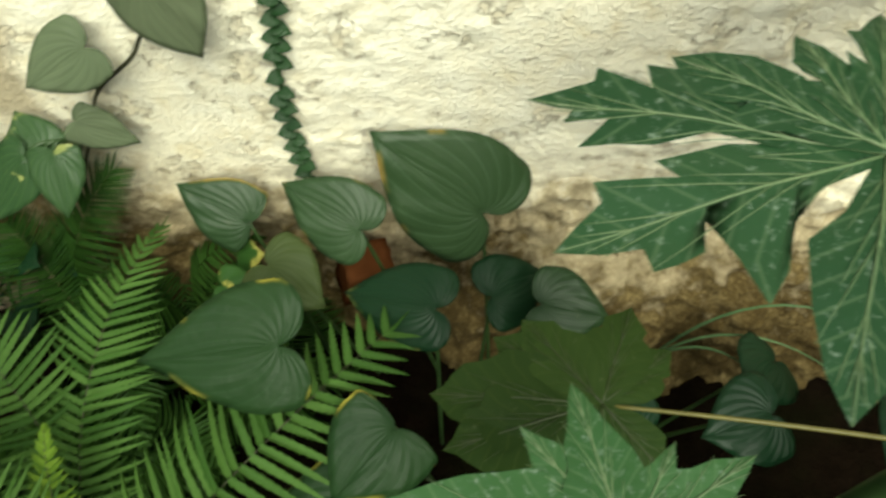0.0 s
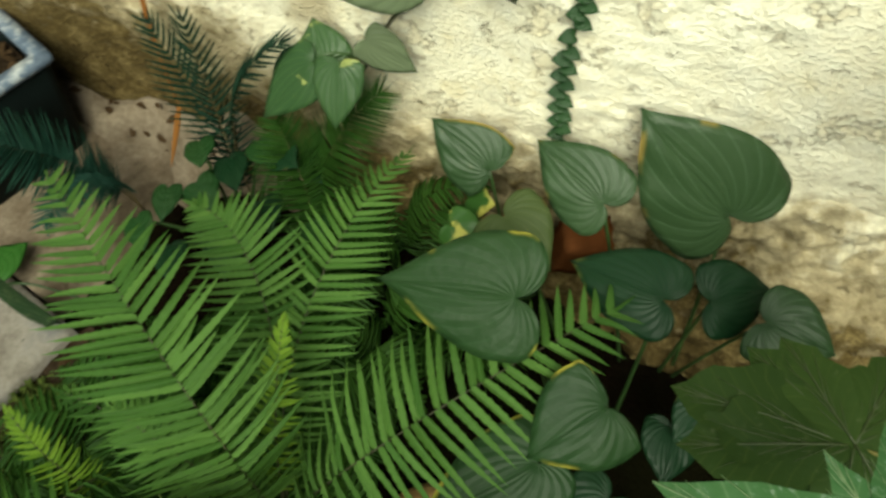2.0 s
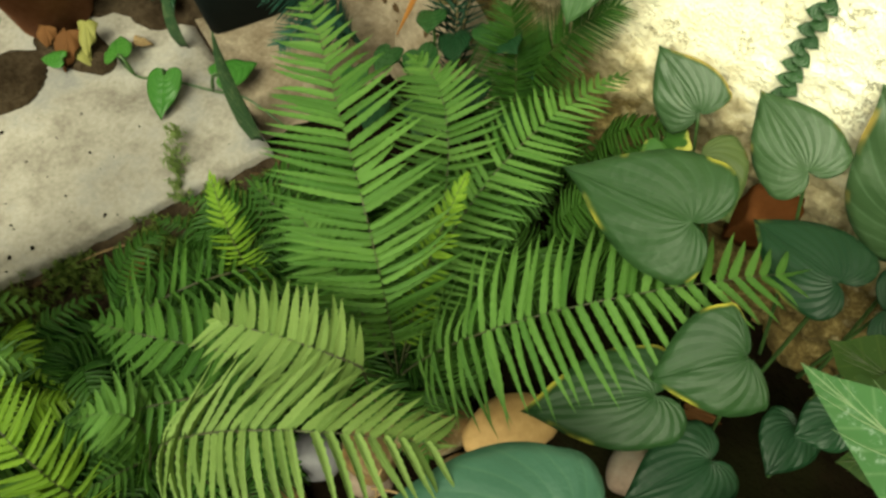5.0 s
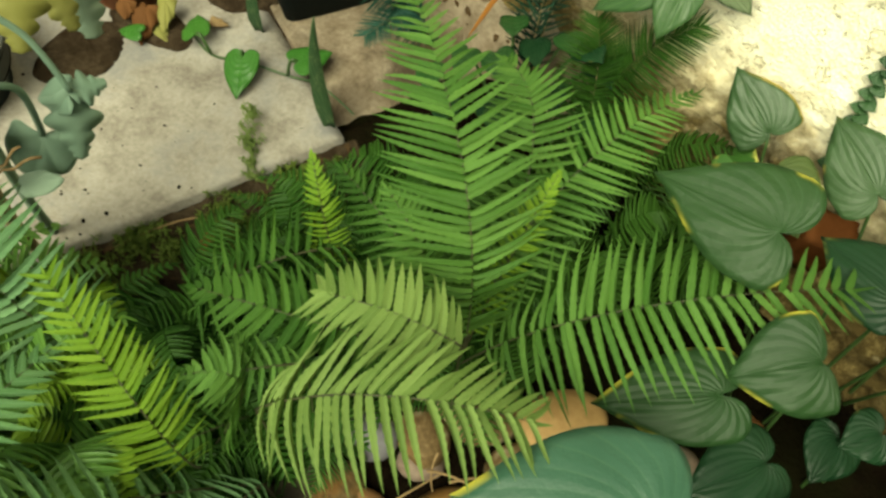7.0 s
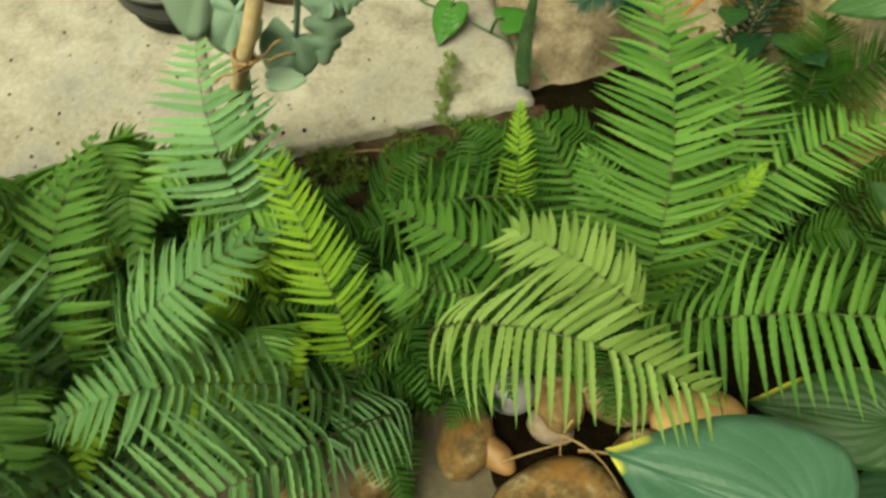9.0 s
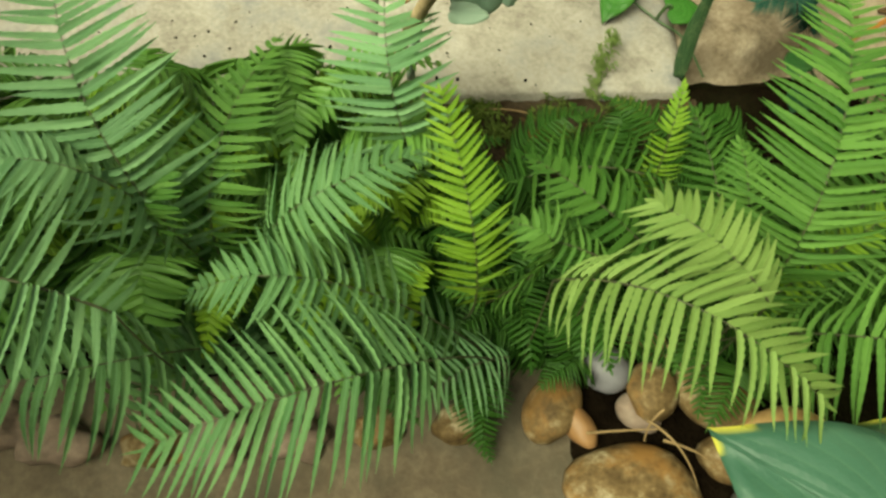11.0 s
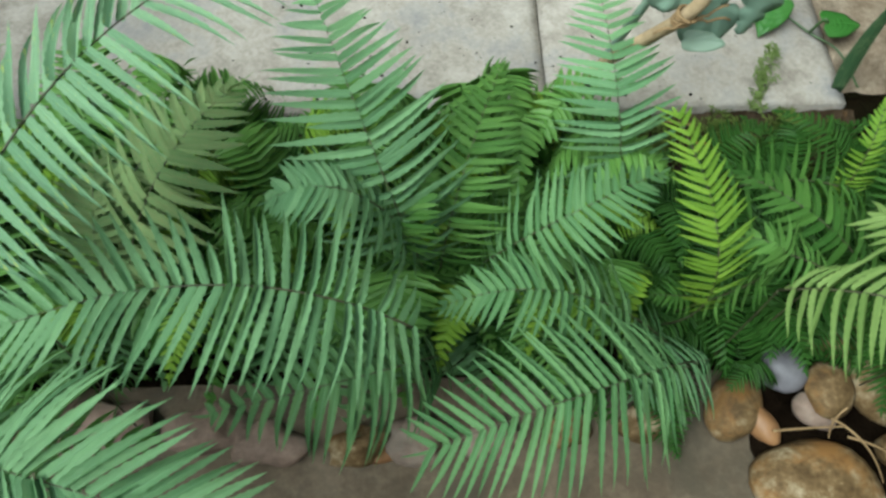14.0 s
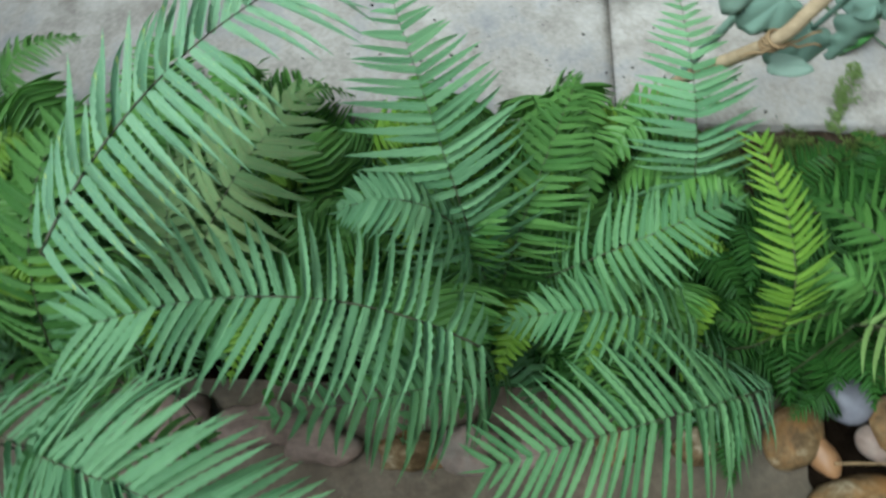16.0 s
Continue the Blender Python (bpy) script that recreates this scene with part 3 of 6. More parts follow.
def papaya(plant, hub, lead, facing, lobes, mat, seed=0, droop=0.12, stem_from=None, wide=1.0, edges=None):
    """A palmate leaf with pointed, cut lobes, given as (degrees from lead, length) and, where they differ, the two edges."""
    rnd = random.Random(seed)
    hub, lead, up = Vector(hub), Vector(lead).normalized(), Vector(facing)
    up = (up - lead * up.dot(lead)).normalized()
    side = up.cross(lead)
    plain = ((0.0, 0.02), (0.10, 0.06), (0.25, 0.105), (0.40, 0.12), (0.50, 0.105), (0.60, 0.11), (0.72, 0.135), (0.815, 0.15), (0.78, 0.095), (0.79, 0.068), (0.86, 0.070), (0.905, 0.068), (0.90, 0.045), (0.94, 0.030), (1.0, 0.0))
    leaf = None
    for k, (angle, long, *own) in enumerate(lobes):
        turn = radians(angle)
        t = lead * math.cos(turn) + side * math.sin(turn)
        w = up.cross(t)
        bm = bmesh.new()
        uv = bm.loops.layers.uv.new("UVMap")

        def place(s, d):
            p = hub + t * long * s + w * long * d + up * (0.0012 * (k % 3))
            return p + up * long * (0.012 * abs(d) - droop * s * s + 0.012 * math.sin(9 * s + 14 * d + k))

        for hand in (-1, 1):
            cut = own[0][hand > 0] if own else plain if edges is None else edges[hand > 0]
            jag = [(s + rnd.uniform(-0.015, 0.015) * (0 < s < 1), d * wide * rnd.uniform(0.88, 1.12)) for s, d in cut]
            feet = [max(0.0, min(1.0, s - 0.75 * d)) for s, d in jag]
            for i in range(1, len(feet)):
                feet[i] = max(feet[i], feet[i - 1])
            for i in range(len(jag) - 1):
                q = [(feet[i], 0.0), jag[i], jag[i + 1], (feet[i + 1], 0.0)]
                for a in range(3):
                    f0, f1 = a / 3, (a + 1) / 3
                    corners = [(p[0] + (r[0] - p[0]) * f, p[1] + (r[1] - p[1]) * f) for p, r, f in ((q[0], q[1], f0), (q[0], q[1], f1), (q[3], q[2], f1), (q[3], q[2], f0))]
                    f = bm.faces.new([bm.verts.new(place(s, hand * d)) for s, d in corners])
                    for loop, (s, d) in zip(f.loops, corners):
                        loop[uv].uv = (0.5 + hand * min(0.5, d * 2.2), s)
        bmesh.ops.remove_doubles(bm, verts=bm.verts, dist=0.0003)
        bmesh.ops.dissolve_degenerate(bm, edges=bm.edges, dist=0.0002)
        bmesh.ops.recalc_face_normals(bm, faces=bm.faces)
        leaf_part = part("leaf" if leaf is None else "lobe", bm, mat, plant if leaf is None else leaf)
        leaf = leaf or leaf_part
        bm = bmesh.new()
        tube(bm, [place(i / 10, 0) + up * 0.0010 for i in range(11)], [0.0013 - 0.0010 * i / 10 for i in range(11)], 5)
        for hand in (-1, 1):
            for s, e, d in ((0.36, 0.80, 0.142), (0.62, 0.90, 0.062), (0.10, 0.38, 0.11), (0.24, 0.58, 0.10), (0.76, 0.93, 0.03)):
                tube(bm, [place(s + (e - s) * f, hand * d * f) + up * 0.0007 for f in (0, 0.35, 0.7, 0.95)], [0.0005, 0.0004, 0.0003, 0.0002], 4)
        part("vein", bm, VEIN_OLIVE if mat is PAPAYA_DARK else PAPAYA_VEIN, leaf)
    if stem_from is not None:
        f = Vector(stem_from)
        arc_tube("petiole", f, (f + hub) / 2 + Vector((0, 0, 0.006)), hub - up * 0.002, 0.0026, 0.0020, PETIOLE_YELLOW, leaf, "yellow-green stalk")
    return leaf


def pebble(x, y, z, lx, ly, lz, turn, mat, label, name="pebble", group="", rough=0.06, seed=0, category="pebble", segs=24):
    bm = bmesh.new()
    bmesh.ops.create_uvsphere(bm, u_segments=segs, v_segments=segs // 2, radius=1.0)
    off = Vector((seed * 3.1, seed * 1.7, seed * 0.3))
    for v in bm.verts:
        k = 1 + rough * noise.noise(v.co * 1.1 + off) * 2 + rough * 0.4 * noise.noise(v.co * 3.1 + off)
        v.co = Vector((v.co.x * lx / 2, v.co.y * ly / 2, v.co.z * lz / 2)) * k
    ob = part(name, bm, mat)
    ob.matrix_basis = pose(x, y, z, 0, 0, turn)
    return tagged(ob, label, category, group)


# ---- setting ----
EDGE = Vector((-0.346, -0.938))          # along the slab's edge, away from the wall
ACROSS = Vector((0.938, -0.346))         # from the slab over the bed to the channel
CORNER = Vector((-0.82, 0.245))


def bed(x, y):
    """Distance from the slab's edge towards the channel."""
    return (Vector((x, y)) - CORNER).dot(ACROSS)


def ground_height(x, y):
    q = bed(x, y)
    a = (Vector((x, y)) - CORNER).dot(EDGE)
    z = 0.165 - 0.05 * max(0.0, min(1.0, q / 0.10)) - 0.085 * max(0.0, min(1.0, (q - 0.08) / 0.33)) if q > 0 else 0.165 - 0.045 * min(1.0, max(0.0, -q - 0.03) / 0.03)
    if q > 0.41:
        z = 0.03 - 0.06 * min(1.0, (q - 0.41) / 0.04) * max(0.0, min(1.0, (a - 0.20) / 0.06)) - 0.02 * max(0.0, min(1.0, (0.2 - a) / 0.06))
    if y > -0.25:
        k = min(1.0, (y + 0.25) / 0.3)
        z = z * (1 - k) + max(z, 0.0 + 0.03 * max(0.0, (y - 0.25)) / 0.39) * k
    return z + 0.010 * noise.noise(Vector((x * 9, y * 9, 0))) + 0.006 * noise.noise(Vector((x * 31, y * 31, 4)))


def spaced(lo, hi, fine_lo, fine_hi, step, growth=1.35):
    vals = list(np.arange(fine_lo, fine_hi + 1e-6, step))
    s, v = step, fine_hi
    while v < hi:
        s *= growth
        v = min(hi, v + s)
        vals.append(v)
    s, v = step, fine_lo
    while v > lo:
        s *= growth
        v = max(lo, v - s)
        vals.insert(0, v)
    return [float(v) for v in vals]


def sheet(name, us, vs, fn, mat, flip=False):
    verts = [fn(u, v) for v in vs for u in us]
    n = len(us)
    faces = [(j * n + i, j * n + i + 1, (j + 1) * n + i + 1, (j + 1) * n + i) for j in range(len(vs) - 1) for i in range(n - 1)]
    if flip:
        faces = [f[::-1] for f in faces]
    me = bpy.data.meshes.new(name)
    me.from_pydata(verts, [], faces)
    me.materials.append(mat)
    for p in me.polygons:
        p.use_smooth = True
    return new(name, me)


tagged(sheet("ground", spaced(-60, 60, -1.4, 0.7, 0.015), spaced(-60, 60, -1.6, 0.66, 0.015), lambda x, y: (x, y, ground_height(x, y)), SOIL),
       "damp garden soil, its black holding the plants' shade, sloping from the slab to the channel", "ground", kind="structure")

WALL_Y = 0.64


def wall_front(x, z):
    k = max(0.0, min(1.0, (0.30 - z) / 0.25))
    d = 0.006 * noise.noise(Vector((x * 3.5, 0, z * 4))) + 0.0025 * noise.noise(Vector((x * 17, 3, z * 22)))
    lump = 1.5 * max(0.0, noise.noise(Vector((x * 26 + 4, 7, z * 31))) - 0.08) + 0.55 * noise.noise(Vector((x * 66, 2, z * 74)))
    patch = max(0.0, min(1.0, 0.55 + 1.4 * noise.noise(Vector((x * 4.2, 9, z * 4.8)))))
    d += 0.0052 * patch * lump
    d += k * (0.014 * noise.noise(Vector((x * 9, 5, z * 16))) + 0.006 * noise.noise(Vector((x * 33, 5, z * 40))) - 0.010)
    return (x, WALL_Y - d, z)


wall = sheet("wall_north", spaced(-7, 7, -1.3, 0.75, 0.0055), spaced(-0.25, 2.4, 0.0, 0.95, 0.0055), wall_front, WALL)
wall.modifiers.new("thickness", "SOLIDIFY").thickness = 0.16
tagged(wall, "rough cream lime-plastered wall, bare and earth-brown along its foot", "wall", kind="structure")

# unseen walls on three sides, added to block sky light near the horizon
for name, x0, x1, y0, y1 in (("wall_south", -3.4, 2.0, -2.75, -2.6), ("wall_east", 1.85, 2.0, -2.6, 0.64), ("wall_west", -3.4, -3.25, -2.6, 0.64)):
    bm = bmesh.new()
    bmesh.ops.create_cube(bm, size=1.0)
    for v in bm.verts:
        v.co = Vector(((x0 + x1) / 2 + v.co.x * (x1 - x0), (y0 + y1) / 2 + v.co.y * (y1 - y0), 0.95 + v.co.z * 2.3))
    tagged(part(name, bm, UNSEEN_WALL), "plain weathered grey wall, unseen, added to block low sky light", "wall", kind="structure")


def slab(name, a0, a1, b0, b1, label, seed):
    """A concrete slab between a0..a1 along the bed's edge and b0..b1 away from it, with chipped edges."""
    bm = bmesh.new()
    na, nb = max(2, int((a1 - a0) / 0.02)), max(2, int((b1 - b0) / 0.03))
    na, nb = min(na, 90), min(nb, 60)

    def p(a, b, top):
        c = CORNER + EDGE * a - ACROSS * b
        rim = min(a - a0, a1 - a, b - b0, b1 - b)
        chip = 0.0025 * noise.noise(Vector((a * 19 + seed, 0, 1))) + 0.0025 * noise.noise(Vector((a * 6 + seed, 0, 5)))
        z = 0.19 - (0.006 if rim < 0.004 else 0) + 0.0018 * noise.noise(Vector((c.x * 12, c.y * 12, 2)))
        edge = chip if b - b0 < 0.004 else 0
        c = c + ACROSS * edge
        return Vector((c.x, min(c.y, 0.655), z if top else 0.125))

    top = [[bm.verts.new(p(a0 + (a1 - a0) * i / na, b0 + (b1 - b0) * (j / nb) ** 1.5, True)) for i in range(na + 1)] for j in range(nb + 1)]
    for j in range(nb):
        for i in range(na):
            bm.faces.new((top[j][i], top[j][i + 1], top[j + 1][i + 1], top[j + 1][i]))
    border = [(0, i) for i in range(na + 1)] + [(j, na) for j in range(1, nb + 1)] + [(nb, i) for i in range(na - 1, -1, -1)] + [(j, 0) for j in range(nb - 1, 0, -1)]
    low = {}
    for j, i in border:
        q = top[j][i].co
        low[j, i] = bm.verts.new((q.x, q.y, 0.10))
    for k, c in enumerate(border):
        d = border[(k + 1) % len(border)]
        bm.faces.new((top[c[0]][c[1]], low[c], low[d], top[d[0]][d[1]]))
    bmesh.ops.recalc_face_normals(bm, faces=bm.faces)
    ob = part(name, bm, CONCRETE)
    return tagged(ob, label, "slab", kind="structure")


slab("pavement_1", 0.0, 0.5355, 0.0, 1.2, "worn beige concrete paving slab with grey stains beside the fern bed", 1)
slab("pavement_2", 0.5385, 1.75, 0.0, 1.2, "worn beige concrete paving slab, its edge broken, under fern fronds", 2)

SAND = rough_material("sandy_earth", ((0.28, (0.050, 0.036, 0.024)), (0.45, (0.105, 0.080, 0.056)), (0.6, (0.165, 0.132, 0.098)), (0.75, (0.23, 0.19, 0.145))), 14, 0.95, 120, 0.004, stain=(0.055, 0.042, 0.028), stain_scale=8)


def sandy(a, q):
    c = CORNER + EDGE * a - ACROSS * q
    edge = min(1.0, max(0.0, -a) / 0.006, max(0.0, q - 0.07 - 0.04 * noise.noise(Vector((a * 8, 0, 43))) + 0.10 * min(0.0, a + 0.12)) / 0.04)
    return (c.x, min(c.y, 0.65), 0.112 + 0.076 * edge + 0.005 * noise.noise(Vector((c.x * 10, c.y * 10, 41))) + 0.003 * noise.noise(Vector((c.x * 50, c.y * 50, 42))))


tagged(sheet("sandy_ground", [0.0, -0.003, -0.006] + [-0.012 - 0.012 * i for i in range(48)], [0.012 * i for i in range(80)], sandy, SAND),
       "pale sandy trodden earth between slab and wall", "ground", kind="structure")

bm = bmesh.new()
rows_a = [0.12 + 0.04 * i for i in range(54)]
rows_b = [0.43 + 0.03 * i for i in range(24)]
grid = [[bm.verts.new((*(CORNER + EDGE * a + ACROSS * b), 0.002 + 0.0015 * noise.noise(Vector((a * 8, b * 8, 3))))) for a in rows_a] for b in rows_b]
for j in range(len(rows_b) - 1):
    for i in range(len(rows_a) - 1):
        bm.faces.new((grid[j][i], grid[j + 1][i], grid[j + 1][i + 1], grid[j][i + 1]))
tagged(part("channel", bm, CHANNEL), "smooth damp grey-brown concrete channel beside the bed", "channel", kind="structure")

# brown earth, darkened further for the shade beside the pots
EARTH = rough_material("brown_earth", ((0.3, (0.0078, 0.0052, 0.00325)), (0.5, (0.0208, 0.0143, 0.0091)), (0.72, (0.0488, 0.0358, 0.0234))), 16, 0.95, 120, 0.008)


def bare(a, q):
    c = CORNER + EDGE * a + ACROSS * q
    lift = 0.012 * max(0.0, min(1.0, (0.135 + 0.03 * noise.noise(Vector((a * 9, 0, 31))) - q) / 0.03)) - 0.006
    return (c.x, c.y, ground_height(c.x, c.y) + lift + 0.007 * noise.noise(Vector((c.x * 60, c.y * 60, 9))))


tagged(sheet("bare_earth", [-0.02 + 0.008 * i for i in range(150)], [0.002 + 0.008 * i for i in range(21)], bare, EARTH),
       "crumbly brown earth along the slab's edge", "earth", kind="structure")

# ---- stones ----
COBBLES = "river stones at the channel's head"
for x, y, z, lx, ly, lz, turn, mat, label in (
    (-0.458, -0.072, 0.062, 0.085, 0.072, 0.06, 20, STONE_GREY, "smooth pale grey river pebble among brown cobbles"),
    (-0.396, -0.020, 0.060, 0.095, 0.080, 0.06, -20, STONE_TAN, "tan pebble with pale swirled bands"),
    (-0.433, -0.175, 0.045, 0.120, 0.085, 0.07, -50, STONE_TAN, "ochre-brown rounded cobble half hidden by a frond"),
    (-0.396, -0.150, 0.048, 0.088, 0.044, 0.045, 12, STONE_ORANGE, "long orange-brown river pebble"),
    (-0.491, 0.030, 0.070, 0.130, 0.090, 0.08, 40, STONE_TAN, "brown rounded cobble under fern leaflets"),
    (-0.262, -0.112, 0.026, 0.215, 0.190, 0.09, 60, STONE_TAN, "large flat ochre river stone at the channel"),
    (-0.262, 0.040, 0.055, 0.100, 0.075, 0.07, 60, STONE_TAN, "yellow-brown river pebble beside a heart-shaped leaf"),
    (-0.158, 0.045, 0.050, 0.120, 0.095, 0.07, 10, STONE_DARK, "dark grey river cobble on damp soil"),
    (-0.360, 0.074, 0.055, 0.150, 0.110, 0.09, 35, STONE_TAN, "brown-grey cobble under a pale frond"),
    (-0.252, 0.140, 0.072, 0.150, 0.095, 0.07, 55, STONE_SAND, "smooth pale tan stone below dark heart-shaped leaves"),
    (-0.378, -0.046, 0.034, 0.075, 0.060, 0.05, 40, STONE_PINK, "small pinkish-grey pebble wedged between the cobbles"),


    (-0.070, 0.200, 0.060, 0.090, 0.070, 0.07, 80, STONE_PINK, "reddish-grey cobble in the shade of leaves"),
):
    pebble(x, y, z - 0.004, lx, ly, lz, turn, mat, label, group=COBBLES, seed=x * 7 + y * 3, category="stone", rough=0.09)
for x, y, z, lx, ly, lz, turn, mat, label in (
    (-0.735, -1.000, 0.026, 0.140, 0.085, 0.08, 70, STONE_PINK, "pinkish-tan edging stone between bed and channel"),
    (-0.668, -0.905, 0.030, 0.125, 0.080, 0.08, 62, STONE_PINK, "dusty pink-brown edging stone under fronds"),
    (-0.615, -0.775, 0.026, 0.095, 0.070, 0.07, 80, STONE_TAN, "ochre edging stone under fronds"),
    (-0.585, -0.680, 0.030, 0.105, 0.075, 0.08, 66, STONE_PINK, "pale pinkish edging stone under fronds"),
    (-0.540, -0.560, 0.026, 0.085, 0.065, 0.07, 75, STONE_PINK, "pinkish-grey edging stone behind hanging fronds"),
    (-0.510, -0.440, 0.022, 0.080, 0.060, 0.06, 72, STONE_TAN, "brown edging stone between bed and channel"),
    (-0.470, -0.320, 0.022, 0.080, 0.060, 0.06, 60, STONE_TAN, "brown edging stone under a small frond"),
    (-0.590, -0.745, 0.010, 0.055, 0.034, 0.035, 85, STONE_ORANGE, "small orange-brown stone at the channel's edge"),
    (-0.800, -1.150, 0.026, 0.140, 0.090, 0.08, 66, STONE_PINK, "pinkish edging stone between bed and channel"),
):
    pebble(x, y, z - 0.012, lx, ly, lz, turn, mat, label, group="edging stones along the bed", seed=x * 7 + y * 3, category="stone", rough=0.26)

# ---- ferns ----
def fern(label, fronds):
    plant = thing("fern", label, "fern", "ferns in the bed")
    for i, f in enumerate(fronds):
        pts, half, pairs, mat = f[:4]
        frond(plant, *pts, half, pairs, mat, seed=hash_of(label) + i, **(f[4] if len(f) > 4 else {}))
    return plant


def hash_of(text):
    return sum(ord(c) * (i + 3) for i, c in enumerate(text)) % 9973


HEAD = (-0.428, 0.090, 0.090)
SECOND = (-0.515, -0.226, 0.080)
THIRD = (-0.685, -0.579, 0.090)
fern("large green ladder fern with arching fronds beside the heart-leaved plants", (
    ((HEAD, (-0.501, 0.156, 0.496), (-0.743, 0.328, 0.500)), 0.112, 47, FERN, {"slim": 0.37, "taper": 0.7, "lean": (0.22, 0.30)}),
    ((HEAD, (-0.428, 0.398, 0.370), (-0.389, 0.576, 0.360)), 0.092, 39, FERN, {"slim": 0.32, "lean": (0.3, 0.3)}),
    ((HEAD, (-0.262, 0.193, 0.385), (-0.064, 0.400, 0.405)), 0.122, 33, FERN, {"slim": 0.32, "taper": 0.62, "lean": (0.08, 0.10), "fall": 0.2}),
    ((HEAD, (-0.421, 0.200, 0.400), (-0.428, 0.263, 0.444)), 0.034, 32, FERN_BRIGHT),
))
fern("shaded side growth of a ladder fern with small dark fronds", (
    ((HEAD, (-0.533, 0.353, 0.400), (-0.615, 0.391, 0.410)), 0.088, 33, FERN, {"slim": 0.33}),
    (((-0.370, 0.003, 0.440), (-0.437, -0.025, 0.470), (-0.527, -0.057, 0.450)), 0.074, 16, FERN_PALE, {"taper": 0.4, "start": 0.0, "slim": 0.54, "foot": HEAD}),
    ((HEAD, (-0.525, 0.099, 0.380), (-0.593, 0.119, 0.400)), 0.060, 24, FERN),
    ((HEAD, (-0.594, 0.122, 0.300), (-0.691, 0.128, 0.340)), 0.070, 24, FERN_HALF_SHADE),
    ((HEAD, (-0.571, -0.096, 0.400), (-0.677, -0.138, 0.380)), 0.080, 22, FERN_HALF_SHADE),
    (((-0.616, 0.054, 0.300), (-0.656, -0.042, 0.340), (-0.700, -0.140, 0.300)), 0.105, 14, FERN_HALF_SHADE, {"start": 0.0, "slim": 0.22, "fall": 0.2, "taper": 0.3, "lean": (-0.5, -0.5), "foot": HEAD}),
))
fern("yellowish-green fern with a broad drooping frond over the river stones", (
    (((-0.507, -0.192, 0.380), (-0.369, -0.105, 0.510), (-0.255, -0.018, 0.460)), 0.098, 27, FERN_PALE, {"start": 0.0, "taper": 0.4, "fall": 0.26, "slim": 0.35, "lean": (0.12, 0.62), "foot": SECOND}),
    (((-0.495, -0.236, 0.180), (-0.490, -0.303, 0.220), (-0.487, -0.365, 0.170)), 0.080, 14, FERN_BLUE, {"fall": 0.35, "start": 0.0, "slim": 0.26, "foot": SECOND}),
    ((SECOND, (-0.614, -0.502, 0.420), (-0.650, -0.606, 0.380)), 0.085, 30, FERN_GREY),
    ((SECOND, (-0.467, -0.505, 0.430), (-0.485, -0.690, 0.385)), 0.126, 28, FERN_GREY, {"taper": 0.5, "slim": 0.32, "start": 0.40, "lean": (0.2, 0.4)}),
    (((-0.507, -0.118, 0.380), (-0.539, -0.172, 0.410), (-0.582, -0.219, 0.390)), 0.045, 12, FERN, {"start": 0.0, "fall": 0.3, "foot": SECOND}),
))
fern("young bright yellow-green fern between older green fronds", (
    (((-0.613, -0.267, 0.090), (-0.585, -0.275, 0.480), (-0.735, -0.252, 0.505)), 0.055, 31, FERN_BRIGHT, {"start": 0.32, "taper": 0.35, "fall": 0.1, "lean": (0.35, 0.35)}),
    (((-0.613, -0.267, 0.090), (-0.536, -0.190, 0.436), (-0.584, -0.226, 0.420)), 0.060, 22, FERN),
    (((-0.581, -0.118, 0.070), (-0.580, -0.245, 0.250), (-0.596, -0.302, 0.270)), 0.055, 22, FERN_HALF_SHADE),
))
fern("small bright green fern frond at the slab's corner", (
    (((-0.658, 0.070, 0.110), (-0.644, 0.048, 0.380), (-0.686, 0.078, 0.433)), 0.034, 26, FERN_BRIGHT),
))
fern("green fern with upright fronds leaning over the concrete slab", (
    (((-0.802, -0.223, 0.120), (-0.828, -0.287, 0.490), (-1.025, -0.213, 0.470)), 0.092, 27, FERN_BLUE),
    (((-0.798, -0.503, 0.100), (-0.665, -0.421, 0.484), (-0.682, -0.296, 0.470)), 0.085, 28, FERN_GREY),
    (((-0.802, -0.300, 0.120), (-0.905, -0.350, 0.280), (-0.990, -0.330, 0.300)), 0.070, 22, FERN_HALF_SHADE),
))
fern("dense green fern with light-tipped fronds beside the slab", (
    (((-0.775, -0.567, 0.100), (-0.811, -0.502, 0.465), (-0.935, -0.402, 0.450)), 0.080, 30, FERN),
    (((-0.775, -0.567, 0.100), (-0.877, -0.637, 0.580), (-1.093, -0.623, 0.550)), 0.115, 32, FERN_BLUE),
    (((-0.775, -0.567, 0.100), (-0.761, -0.618, 0.440), (-0.795, -0.564, 0.460)), 0.065, 24, FERN),
    (((-0.775, -0.567, 0.100), (-0.772, -0.693, 0.540), (-0.797, -0.772, 0.520)), 0.080, 26, FERN_BLUE),
))
fern("large fern with a long horizontal blue-green frond over the channel edge", (
    (((-0.590, -0.665, 0.500), (-0.660, -0.815, 0.595), (-0.704, -1.045, 0.600)), 0.114, 32, FERN_BLUE, {"start": 0.0, "fall": 0.16, "taper": 0.32, "lean": (0.16, 0.30), "flare": 0.75, "slim": 0.38, "foot": THIRD}),
    ((THIRD, (-0.602, -0.770, 0.390), (-0.640, -0.930, 0.340)), 0.100, 24, FERN_GREY, {"fall": 0.45}),
))
